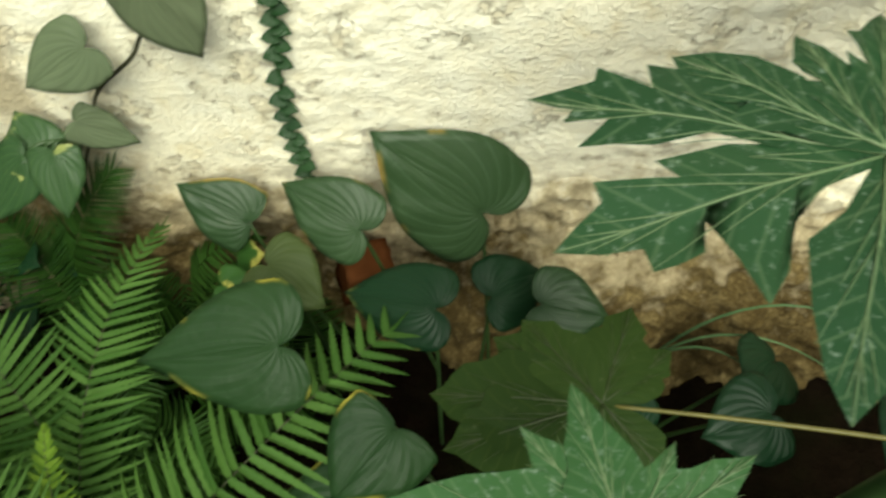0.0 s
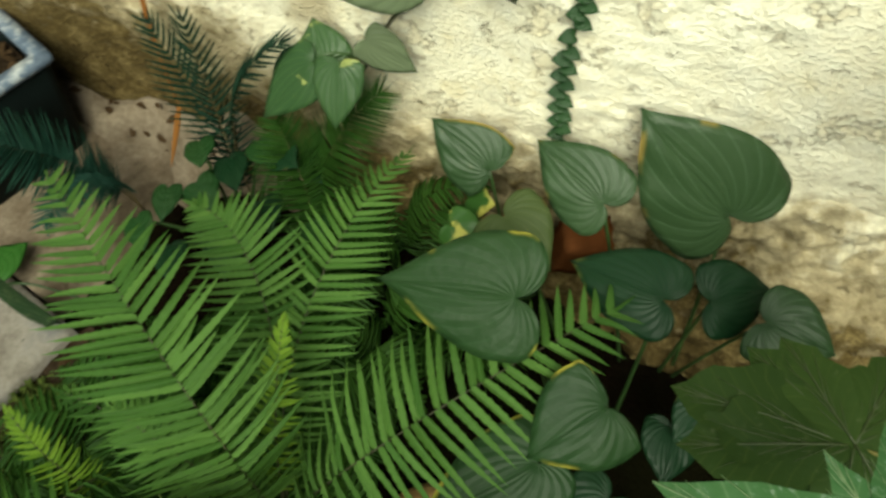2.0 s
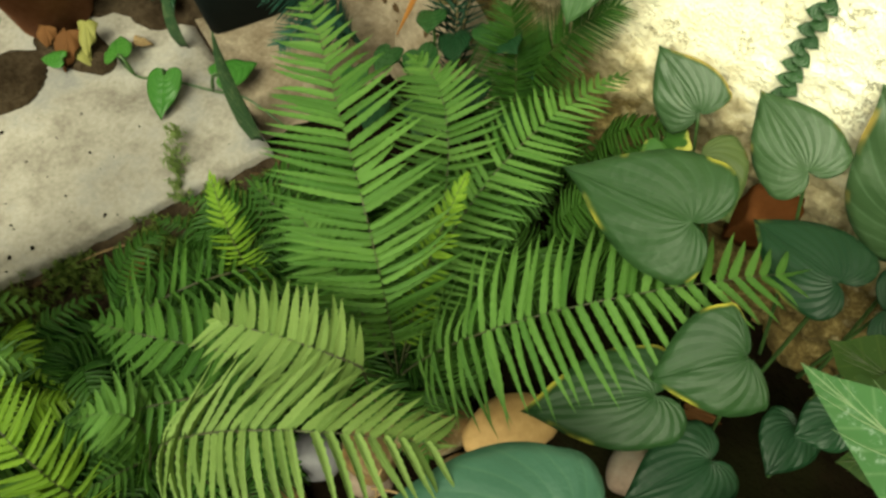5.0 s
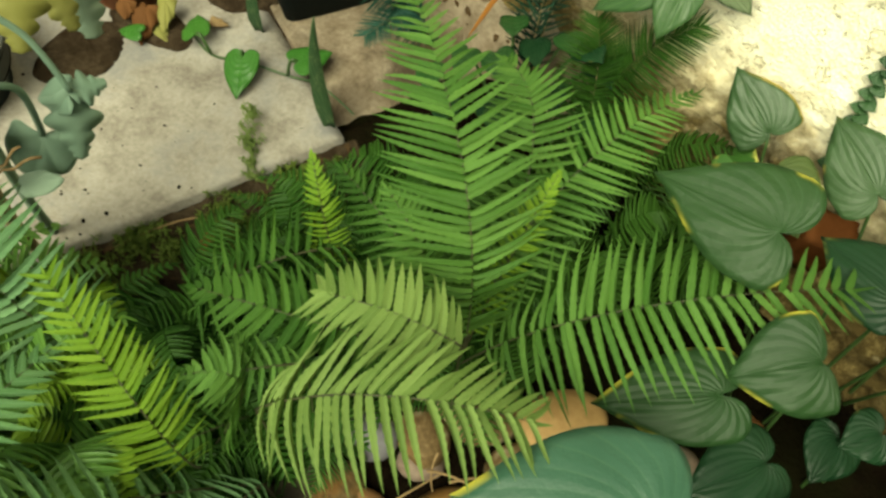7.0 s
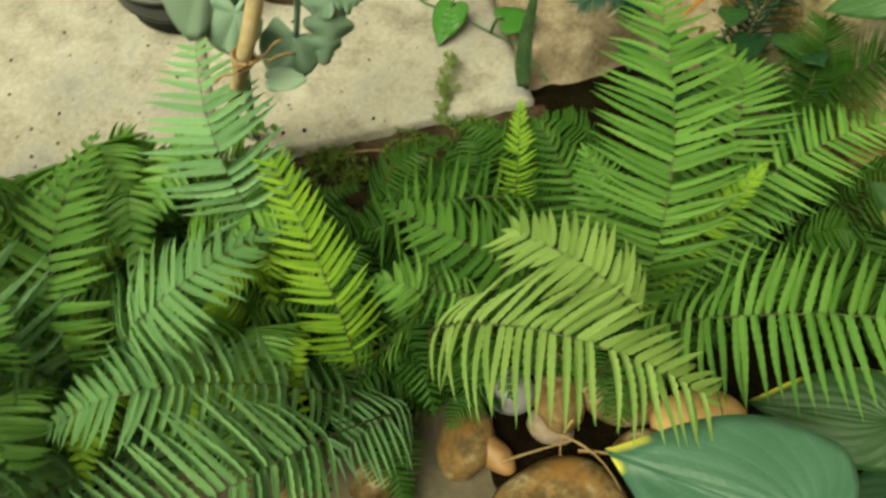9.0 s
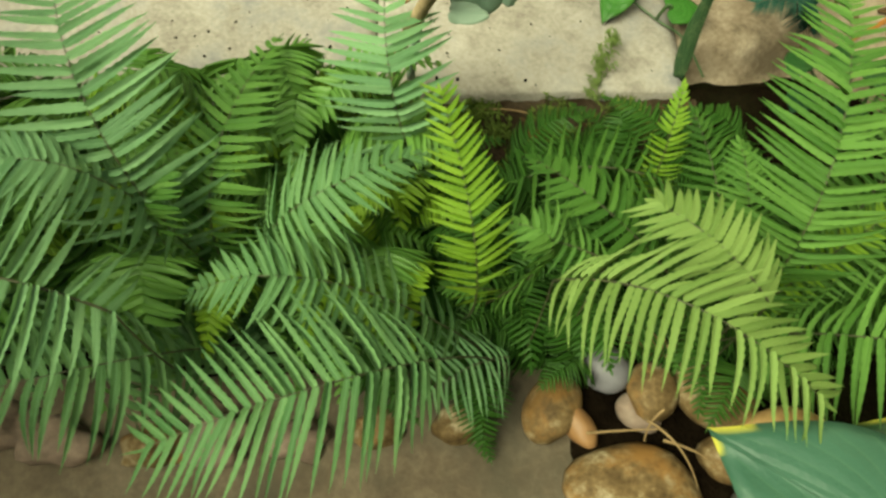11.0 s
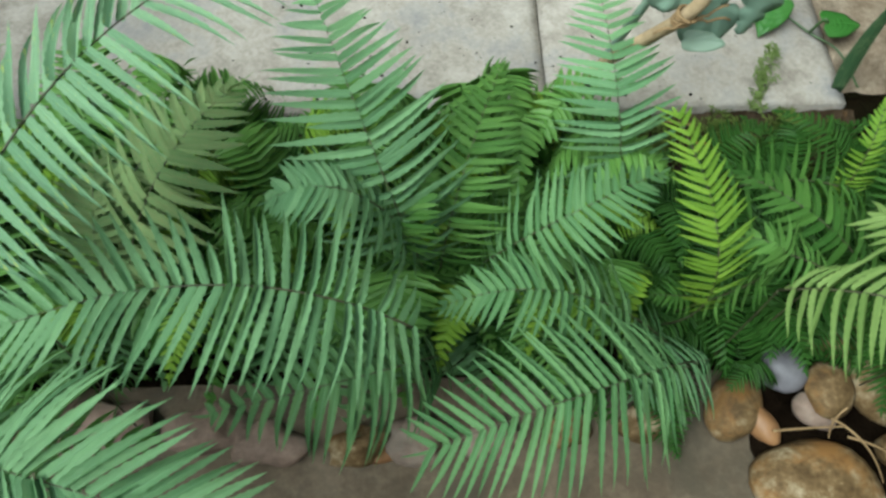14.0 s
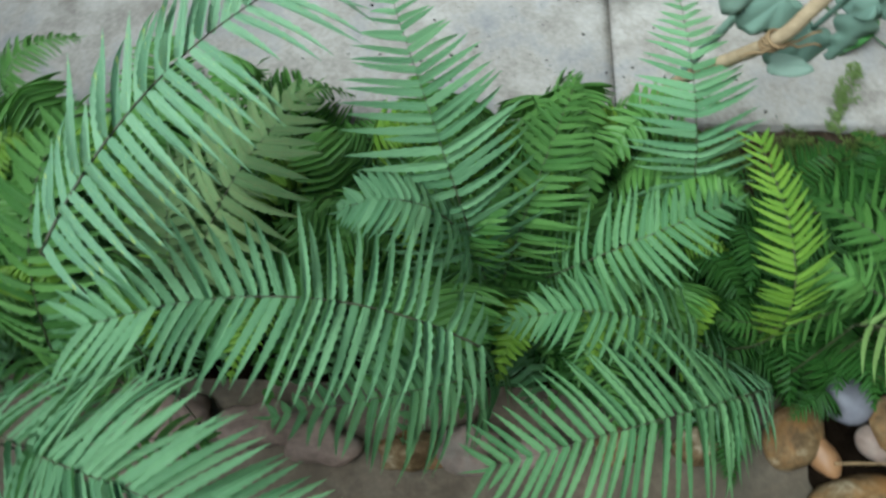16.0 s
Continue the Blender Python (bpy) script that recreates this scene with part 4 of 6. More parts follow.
fern("tall blue-green fern with long drooping leaflets and yellowing tips", (
    (((-0.742, -1.040, 0.690), (-0.850, -0.880, 0.760), (-0.930, -0.745, 0.750)), 0.116, 26, FERN_TALL, {"fall": 0.2, "start": 0.0, "slim": 0.38, "taper": 0.25, "lean": (-0.22, 0.85), "foot": (-0.72, -1.20, 0.10)}),
    (((-0.720, -1.200, 0.100), (-0.900, -1.100, 0.560), (-1.020, -1.030, 0.560)), 0.110, 26, FERN, {"fall": 0.4}),
    (((-0.720, -1.250, 0.100), (-0.536, -1.030, 0.655), (-0.440, -0.900, 0.620)), 0.125, 42, FERN_BLUE, {"fall": 0.2, "slim": 0.34, "lean": (0.75, 0.3), "taper": 0.4}),
    (((-0.678, -1.217, 0.500), (-0.616, -1.130, 0.540), (-0.560, -1.080, 0.500)), 0.110, 20, FERN_BLUE, {"start": 0.0, "fall": 0.2, "slim": 0.36, "lean": (0.7, 0.3), "taper": 0.4, "foot": (-0.80, -1.25, 0.10)}),
    (((-0.720, -1.250, 0.100), (-0.660, -1.120, 0.400), (-0.620, -1.000, 0.380)), 0.100, 24, FERN),
))
fern("old fern with browning tattered fronds lying over the slab edge", (
    (((-0.900, -1.050, 0.130), (-0.886, -0.860, 0.540), (-0.963, -0.770, 0.530)), 0.110, 18, FERN_DRY, {"slim": 0.30}),
    (((-0.900, -1.050, 0.130), (-0.990, -0.900, 0.430), (-1.060, -0.760, 0.430)), 0.110, 20, FERN_DRY),
    (((-0.900, -1.050, 0.130), (-0.900, -0.980, 0.460), (-0.990, -0.960, 0.450)), 0.100, 18, FERN_DRY),
    (((-0.900, -1.050, 0.130), (-1.050, -0.930, 0.400), (-1.190, -0.820, 0.360)), 0.100, 24, FERN),
))


def low_growth(label, mat, count, seed, along, across, height, half, length):
    """Low fronds that fill the bed between the large ones."""
    rnd = random.Random(seed)
    bm = bmesh.new()
    uv = bm.loops.layers.uv.new("UVMap")
    for i in range(count):
        c = CORNER + EDGE * rnd.uniform(*along) + ACROSS * rnd.uniform(*across)
        z = ground_height(c.x, c.y)
        turn = rnd.uniform(0, 2 * math.pi)
        run = rnd.uniform(*length)
        h = rnd.uniform(*height)
        base = Vector((c.x, c.y, z - 0.01))
        out = Vector((math.cos(turn), math.sin(turn), 0))
        small_frond(bm, uv, base, base + out * run * 0.45 + Vector((0, 0, h)), base + out * run + Vector((0, 0, h * rnd.uniform(0.6, 1.0))), half * rnd.uniform(0.7, 1.2), 24, seed * 100 + i, 0.25, 0.32)
    return tagged(part("fern_undergrowth", bm, mat), label, "undergrowth", kind="stuff")


low_growth("low fern fronds filling the bed, understory shade in their green", FERN_HALF_SHADE, 120, 3, (0.55, 2.0), (0.05, 0.38), (0.10, 0.26), 0.058, (0.10, 0.20))
low_growth("low mid-green fern fronds filling the bed", FERN, 105, 4, (0.48, 2.0), (0.06, 0.38), (0.16, 0.34), 0.060, (0.10, 0.20))
# fronds in the shade-darkened green fill the black gaps of the bed
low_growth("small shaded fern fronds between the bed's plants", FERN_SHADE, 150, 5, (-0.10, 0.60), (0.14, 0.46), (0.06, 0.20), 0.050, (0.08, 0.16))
low_growth("small yellow-green fern shoots in the bed", FERN_BRIGHT, 46, 6, (0.45, 1.5), (0.10, 0.38), (0.17, 0.31), 0.045, (0.08, 0.15))
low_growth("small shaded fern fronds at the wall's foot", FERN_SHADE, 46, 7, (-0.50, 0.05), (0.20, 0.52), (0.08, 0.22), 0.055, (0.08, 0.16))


def hanging_growth(label, mat, count, seed, along, half):
    """Fronds that hang from the bed's bank over the edging stones."""
    rnd = random.Random(seed)
    bm = bmesh.new()
    uv = bm.loops.layers.uv.new("UVMap")
    for i in range(count):
        c = CORNER + EDGE * rnd.uniform(*along) + ACROSS * rnd.uniform(0.24, 0.36)
        base = Vector((c.x, c.y, ground_height(c.x, c.y) - 0.01))
        turn = rnd.gauss(0, 0.7)
        out = Matrix.Rotation(turn, 2) @ ACROSS
        out = Vector((out.x, out.y, 0))
        run, top = rnd.uniform(0.12, 0.23), rnd.uniform(0.08, 0.20)
        small_frond(bm, uv, base, base + out * run * 0.55 + Vector((0, 0, top)), base + out * run + Vector((0, 0, top * rnd.uniform(0.0, 0.6))), half * rnd.uniform(0.7, 1.15), 12, seed * 100 + i, 0.4, 0.28)
    return tagged(part("fern_undergrowth", bm, mat), label, "undergrowth", kind="stuff")


hanging_growth("small green fern fronds hanging over the edging stones", FERN, 44, 11, (0.52, 1.80), 0.060)
hanging_growth("small blue-green fern fronds hanging over the channel's edge", FERN_GREY, 60, 12, (0.62, 1.9), 0.075)


def grass(label, spots, mat, seed, count, high):
    """Loose thin blades."""
    rnd = random.Random(seed)
    bm = bmesh.new()
    uv = bm.loops.layers.uv.new("UVMap")
    for x, y in spots:
        for _ in range(count):
            a = rnd.uniform(0, 6.28)
            root = Vector((x + rnd.gauss(0, 0.03), y + rnd.gauss(0, 0.03), ground_height(x, y)))
            out = Vector((math.cos(a), math.sin(a), 0))
            side = Vector((-out.y, out.x, 0)) * rnd.uniform(0.0015, 0.0030)
            run, top = rnd.uniform(0.04, 0.12), rnd.uniform(0.5, 1.0) * high
            rows = []
            for i in range(7):
                s = i / 6
                c = root + out * run * s * s + Vector((0, 0, top * (s - 0.35 * s * s)))
                w = side * (1 - s ** 3)
                rows.append((c - w, c, c + w, s))
            strip(bm, uv, rows)
    return tagged(part("grass_tuft", bm, mat), label, "grass", kind="stuff")


grass("thin dark green grass blades between the ferns", [(-0.88, -1.12), (-0.90, -0.95), (-0.66, -0.12), (-0.72, -0.02), (-0.62, 0.02)], FERN_HALF_SHADE, 15, 22, 0.20)

# ---- heart-leaved plants ----
plant = thing("heart_leaf_plant", "broad heart-shaped grey-green leaves on long stalks against the wall", "foliage plant", "heart-leaved plants")
heart(plant, (0.052, 0.570, 0.405), (-0.088, 0.600, 0.525), 0.178, (0.05, -0.80, 0.6), HEART_GREY, (0.08, 0.50, -0.01), seed=1)
heart(plant, (-0.108, 0.528, 0.430), (-0.208, 0.576, 0.462), 0.108, (0.1, -0.75, 0.65), HEART_GREY, (0.0, 0.50, -0.01), seed=2)
heart(plant, (-0.266, 0.575, 0.372), (-0.358, 0.602, 0.420), 0.100, (0.05, -0.72, 0.68), HEART_GREY, (-0.18, 0.52, -0.01), lobes=0.10, seed=3)
heart(plant, (0.132, 0.466, 0.340), (0.225, 0.450, 0.330), 0.110, (0.0, -0.5, 0.8), HEART_GREY, (0.08, 0.50, -0.01), seed=4)
heart(plant, (0.070, 0.500, 0.300), (0.150, 0.540, 0.300), 0.110, (0.0, -0.5, 0.8), HEART_DARK_SHADE, (0.06, 0.50, -0.01), seed=5)
plant = thing("heart_leaf_plant", "low clump of dark heart-shaped leaves with yellow margins over the stones", "foliage plant", "heart-leaved plants")
heart(plant, (-0.178, 0.338, 0.492), (-0.340, 0.326, 0.474), 0.150, (0.15, -0.50, 0.85), HEART, (-0.05, 0.32, -0.01), seed=6, point=1.45)
heart(plant, (-0.010, 0.430, 0.400), (-0.131, 0.463, 0.385), 0.110, (0.1, -0.4, 0.9), HEART_DARK_SHADE, (0.0, 0.38, -0.01), seed=7)
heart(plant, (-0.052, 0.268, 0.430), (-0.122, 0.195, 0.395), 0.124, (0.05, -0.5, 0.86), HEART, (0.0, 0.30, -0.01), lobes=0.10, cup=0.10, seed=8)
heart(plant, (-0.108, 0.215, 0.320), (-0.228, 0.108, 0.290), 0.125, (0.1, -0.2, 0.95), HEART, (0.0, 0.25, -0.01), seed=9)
heart(plant, (-0.100, -0.020, 0.440), (-0.276, -0.126, 0.433), 0.200, (0.1, -0.1, 0.98), HEART_SHEEN, (0.05, 0.12, -0.01), seed=10)
heart(plant, (-0.008, 0.215, 0.240), (-0.066, 0.108, 0.240), 0.110, (0.1, -0.2, 0.95), HEART_DARK_SHADE, (0.05, 0.28, -0.01), seed=11)
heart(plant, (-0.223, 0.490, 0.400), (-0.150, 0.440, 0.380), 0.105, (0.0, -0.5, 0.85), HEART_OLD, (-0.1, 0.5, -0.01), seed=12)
heart(plant, (0.073, 0.362, 0.150), (0.075, 0.282, 0.140), 0.085, (0.1, -0.25, 0.95), HEART_DARK_SHADE, (0.10, 0.33, -0.01), seed=13)
heart(plant, (0.105, 0.386, 0.190), (0.072, 0.334, 0.180), 0.080, (0.1, -0.25, 0.95), HEART_DARK_SHADE, (0.12, 0.36, -0.01), seed=14)

# extra leaves beside the view, added to cast shade on the soil
plant = thing("heart_leaf_plant", "clump of dark heart-shaped leaves added to shade the soil under the papaya", "foliage plant", "heart-leaved plants")
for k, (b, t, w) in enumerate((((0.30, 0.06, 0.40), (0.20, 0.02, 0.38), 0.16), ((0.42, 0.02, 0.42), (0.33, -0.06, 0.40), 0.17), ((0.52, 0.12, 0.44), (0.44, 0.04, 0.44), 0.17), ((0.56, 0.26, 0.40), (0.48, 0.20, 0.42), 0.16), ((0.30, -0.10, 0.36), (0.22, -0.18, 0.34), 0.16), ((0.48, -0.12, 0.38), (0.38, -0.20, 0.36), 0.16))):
    heart(plant, b, t, w, (0.0, -0.3, 0.95), HEART_DARK_SHADE, (0.38, 0.08, 0.0), seed=110 + k)

# ---- papaya ----
plant = thing("papaya_sapling", "young papaya with deeply cut speckled dark green leaves", "sapling")
arc_tube("trunk", (0.46, 0.20, 0.0), (0.45, 0.20, 0.45), (0.44, 0.20, 0.95), 0.016, 0.012, PETIOLE, plant)
LANCE = ((0.0, 0.02), (0.10, 0.12), (0.25, 0.25), (0.38, 0.29), (0.50, 0.26), (0.62, 0.205), (0.75, 0.14), (0.88, 0.065), (1.0, 0.0))
BLADE = ((0.0, 0.02), (0.12, 0.06), (0.275, 0.11), (0.45, 0.20), (0.68, 0.175), (0.85, 0.09), (1.0, 0.0))
FIRST = (((0.0, 0.02), (0.2, 0.10), (0.4, 0.17), (0.566, 0.19), (0.69, 0.179), (0.645, 0.10), (0.693, 0.108), (0.81, 0.147), (0.812, 0.0875), (0.914, 0.065), (1.0, 0.0)),
         ((0.0, 0.02), (0.2, 0.05), (0.40, 0.045), (0.482, 0.04), (0.626, 0.105), (0.72, 0.13), (0.825, 0.147), (0.757, 0.025), (0.82, 0.05), (0.89, 0.067), (0.857, 0.012), (0.91, 0.012), (1.0, 0.0)))
NEXT = (((0.0, 0.02), (0.2, 0.10), (0.396, 0.174), (0.50, 0.19), (0.632, 0.188), (0.582, 0.094), (0.68, 0.135), (0.81, 0.165), (0.809, 0.11), (0.926, 0.061), (1.0, 0.0)),
        ((0.0, 0.02), (0.238, 0.051), (0.369, 0.151), (0.45, 0.22), (0.53, 0.29), (0.545, 0.15), (0.567, 0.034), (0.608, 0.116), (0.70, 0.14), (0.78, 0.147), (0.775, 0.071), (0.88, 0.05), (1.0, 0.0)))
BROAD = ((0.0, 0.05), (0.15, 0.16), (0.35, 0.27), (0.55, 0.30), (0.66, 0.265), (0.70, 0.20), (0.80, 0.19), (0.86, 0.135), (0.93, 0.06), (1.0, 0.0))
papaya(plant, (0.252, 0.273, 0.905), (-1.0, 0.0, 0.0), (0, -0.05, 1), ((-105, 0.12), (-73, 0.10), (-36, 0.135), (-14, 0.207, FIRST), (17, 0.201, NEXT), (70, 0.165, (BLADE, BLADE)), (110, 0.15), (150, 0.13)), PAPAYA, 3, 0.06, (0.44, 0.22, 0.90), 1.0, (BLADE, NEXT[0]))
papaya(plant, (0.440, 0.400, 1.000), (-1.0, 0.25, 0.0), (0, -0.05, 1), ((-100, 0.18), (-60, 0.19), (-25, 0.20), (8, 0.20), (40, 0.18), (75, 0.18), (115, 0.17)), PAPAYA, 9, 0.06, (0.44, 0.22, 0.93), 1.0, NEXT)
papaya(plant, (0.111, 0.085, 0.765), (-0.25, 0.95, 0.0), (0, -0.1, 1), ((-72, 0.104), (-45, 0.075), (-1, 0.108), (24, 0.098), (66, 0.163)), PAPAYA_YOUNG, 5, 0.0, (0.44, 0.12, 0.70), 0.80, (LANCE, LANCE))
papaya(plant, (0.145, 0.243, 0.577), (-1.0, 0.0, 0.0), (0, -0.1, 1), ((-143, 0.092), (-112, 0.108), (-52, 0.110), (-36, 0.119), (-5, 0.158), (15, 0.150), (38, 0.131), (85, 0.10), (130, 0.09)), PAPAYA_DARK, 7, 0.12, (0.45, 0.195, 0.60), 0.95, (BROAD, BROAD))

# ---- climbers on the wall ----
def path_tube(name, pts, r, mat, parent=None, label="", sides=6):
    """A tube along a smooth line through the points."""
    pts = [Vector(p) for p in pts]
    out = []
    for i in range(len(pts) - 1):
        p0, p1, p2, p3 = pts[max(0, i - 1)], pts[i], pts[i + 1], pts[min(len(pts) - 1, i + 2)]
        for k in range(6):
            s = k / 6
            out.append(0.5 * (2 * p1 + (p2 - p0) * s + (2 * p0 - 5 * p1 + 4 * p2 - p3) * s * s + (3 * p1 - p0 - 3 * p2 + p3) * s ** 3))
    out.append(pts[-1])
    bm = bmesh.new()
    tube(bm, out, r, sides)
    return part(name, bm, mat, parent, label), out


pothos = thing("pothos_vine", "trailing pothos with yellow-flecked green heart-shaped leaves on the wall", "climbing plant")
path_tube("stem", ((-0.20, 0.628, 0.82), (-0.251, 0.625, 0.752), (-0.319, 0.622, 0.672), (-0.347, 0.622, 0.631), (-0.402, 0.620, 0.581), (-0.427, 0.615, 0.527), (-0.473, 0.60, 0.424), (-0.50, 0.58, 0.25), (-0.50, 0.56, 0.06)), 0.0024, RACHIS, pothos, "dark olive bare stem")
path_tube("stem", ((-0.402, 0.620, 0.581), (-0.399, 0.615, 0.618), (-0.375, 0.60, 0.665)), 0.0016, PETIOLE, pothos)
FRONT = (0.0, -0.8, 0.5)
heart(pothos, (-0.500, 0.570, 0.520), (-0.566, 0.515, 0.453), 0.072, (-0.1, -0.7, 0.7), POTHOS, (-0.45, 0.60, 0.50), lobes=0.14, seed=21, droop=0.10)
heart(pothos, (-0.464, 0.570, 0.526), (-0.458, 0.515, 0.468), 0.066, (0.1, -0.7, 0.7), POTHOS, (-0.45, 0.60, 0.50), lobes=0.14, seed=22, droop=0.10)
heart(pothos, (-0.486, 0.575, 0.516), (-0.517, 0.620, 0.548), 0.076, (0.1, -0.7, 0.7), POTHOS, (-0.45, 0.60, 0.50), lobes=0.12, seed=23)
heart(pothos, (-0.435, 0.600, 0.548), (-0.372, 0.600, 0.507), 0.056, FRONT, POTHOS_PALE, None, lobes=0.12, seed=24)
heart(pothos, (-0.378, 0.600, 0.668), (-0.450, 0.570, 0.636), 0.078, FRONT, POTHOS_PALE, None, lobes=0.15, seed=25)
heart(pothos, (-0.283, 0.590, 0.755), (-0.250, 0.580, 0.668), 0.088, FRONT, POTHOS_PALE, (-0.251, 0.625, 0.752), lobes=0.15, seed=26)
heart(pothos, (-0.530, 0.590, 0.490), (-0.575, 0.570, 0.450), 0.055, FRONT, HEART_DARK_SHADE, (-0.45, 0.60, 0.50), lobes=0.12, seed=27)
heart(pothos, (-0.300, 0.500, 0.330), (-0.240, 0.480, 0.335), 0.060, (0, -0.5, 0.8), VARIEGATED, (-0.30, 0.55, 0.06), lobes=0.15, seed=28)
heart(pothos, (-0.290, 0.560, 0.310), (-0.250, 0.545, 0.335), 0.055, (0, -0.6, 0.8), VARIEGATED, (-0.30, 0.55, 0.06), lobes=0.15, seed=29)

shingle = thing("shingle_vine", "ladder of small round dark green leaves climbing the plaster wall", "climbing plant")
_, line = path_tube("stem", ((-0.150, 0.632, 1.05), (-0.155, 0.632, 0.92), (-0.163, 0.632, 0.808), (-0.175, 0.632, 0.711), (-0.184, 0.632, 0.632), (-0.192, 0.632, 0.558), (-0.189, 0.630, 0.473), (-0.181, 0.628, 0.397), (-0.175, 0.62, 0.34)), 0.0016, PETIOLE, shingle)
walked, k, rnd = 0.0, 0, random.Random(9)
for a, b in zip(line, line[1:]):
    walked += (b - a).length
    if walked > 0.0125:
        walked, k = 0.0, k + 1
        hand = 1 if k % 2 else -1
        root = b + Vector((0, -0.004, 0.002))
        heart(shingle, root, root + Vector((hand * 0.0175, -0.004, -0.004 + rnd.uniform(-0.003, 0.003))), 0.0185 * rnd.uniform(0.9, 1.12), (0.15 * hand, -0.75, 0.65), SHINGLE, None, lobes=0.22, seed=60 + k, thick=0.002)

# ---- plants by the wall ----
def cycad(plant, base, mid, tip, half, pairs, mat=CYCAD, seed=0, slim=0.36, lean=(0.14, 0.14)):
    return frond(plant, base, mid, tip, half, round(pairs * 1.7), mat, start=0.2, fall=0.06, taper=0.6, seed=seed, stalk=RACHIS_BROWN, slim=slim, lean=lean)


palm = thing("cycad", "small dark cycad with stiff comb-like fronds at the wall's foot", "cycad")
cycad(palm, (-0.660, 0.520, 0.12), (-0.662, 0.550, 0.402), (-0.668, 0.565, 0.560), 0.066, 17, seed=31, slim=0.2, lean=(0.7, 0.7))
cycad(palm, (-0.640, 0.530, 0.14), (-0.610, 0.560, 0.460), (-0.545, 0.585, 0.530), 0.072, 13, seed=32, slim=0.17, lean=(0.9, 0.9))
cycad(palm, (-0.640, 0.530, 0.14), (-0.700, 0.560, 0.420), (-0.740, 0.580, 0.520), 0.062, 15, seed=33, slim=0.2, lean=(0.7, 0.7))
palm = thing("cycad", "green palm-like frond with dense narrow leaflets below the pothos", "cycad")
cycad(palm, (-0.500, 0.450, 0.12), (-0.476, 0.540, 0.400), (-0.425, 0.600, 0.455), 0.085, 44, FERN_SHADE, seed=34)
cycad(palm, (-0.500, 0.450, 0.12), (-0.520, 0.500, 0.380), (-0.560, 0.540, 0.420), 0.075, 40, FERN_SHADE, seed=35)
palm = thing("cycad", "dark blue-green cycad frond bending before the black pot", "cycad")
cycad(palm, (-0.820, 0.470, 0.18), (-0.900, 0.425, 0.370), (-0.985, 0.378, 0.425), 0.085, 34, CYCAD_TEAL, seed=36, slim=0.5)
cycad(palm, (-0.820, 0.470, 0.18), (-0.840, 0.410, 0.330), (-0.850, 0.340, 0.330), 0.060, 30, CYCAD_TEAL, seed=37, slim=0.5)

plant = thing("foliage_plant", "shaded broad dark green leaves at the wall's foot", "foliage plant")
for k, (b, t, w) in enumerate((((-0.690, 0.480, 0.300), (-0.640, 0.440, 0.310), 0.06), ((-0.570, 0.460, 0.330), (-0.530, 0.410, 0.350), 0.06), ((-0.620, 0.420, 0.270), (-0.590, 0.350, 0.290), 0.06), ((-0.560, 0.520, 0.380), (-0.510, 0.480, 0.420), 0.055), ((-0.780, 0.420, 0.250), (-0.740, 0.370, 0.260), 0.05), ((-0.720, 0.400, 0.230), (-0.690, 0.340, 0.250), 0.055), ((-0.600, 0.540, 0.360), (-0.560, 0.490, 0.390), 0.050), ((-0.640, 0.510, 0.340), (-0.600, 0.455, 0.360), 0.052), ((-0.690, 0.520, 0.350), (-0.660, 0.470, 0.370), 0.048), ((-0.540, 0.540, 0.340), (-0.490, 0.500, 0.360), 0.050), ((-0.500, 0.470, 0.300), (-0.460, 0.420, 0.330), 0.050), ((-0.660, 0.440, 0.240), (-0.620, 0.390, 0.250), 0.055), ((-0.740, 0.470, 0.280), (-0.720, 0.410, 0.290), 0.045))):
    heart(plant, b, t, w, (0.1, -0.4, 0.9), HEART_DARK_SHADE if k % 2 else SHINGLE, (-0.65, 0.48, 0.10), lobes=0.14, seed=70 + k)
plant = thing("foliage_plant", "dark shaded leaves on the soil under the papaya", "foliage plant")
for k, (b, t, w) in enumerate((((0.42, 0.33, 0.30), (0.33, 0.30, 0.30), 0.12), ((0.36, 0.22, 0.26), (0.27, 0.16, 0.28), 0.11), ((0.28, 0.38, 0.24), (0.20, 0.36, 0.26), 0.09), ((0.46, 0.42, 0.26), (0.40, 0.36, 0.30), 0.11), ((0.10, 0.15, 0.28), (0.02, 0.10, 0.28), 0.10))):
    heart(plant, b, t, w, (0.0, -0.3, 0.95), HEART_DARK_SHADE, (0.30, 0.38, -0.01), lobes=0.2, seed=80 + k)
blade = thing("grass_tuft", "thin arching blue-green grass blades at the wall's foot", "grass")
for k, (m, t) in enumerate((((0.40, 0.47, 0.24), (0.56, 0.42, 0.22)), ((0.37, 0.46, 0.22), (0.47, 0.40, 0.20)), ((0.43, 0.50, 0.26), (0.60, 0.47, 0.26)))):
    arc_tube("blade", (0.32, 0.50, 0.0), m, t, 0.003, 0.0008, FERN_BLUE, blade)


def dry_leaf(name, a, b, width, label, mat=DRY_LEAF, curl=0.3, category="dead leaf"):
    ob = heart(None, a, b, width, (0.1, -0.2, 1), mat, None, lobes=0.06, cup=curl, wave=0.12, droop=0.25, seed=int(abs(a[0]) * 1000), name=name)
    return tagged(ob, label, category, "dead leaves")


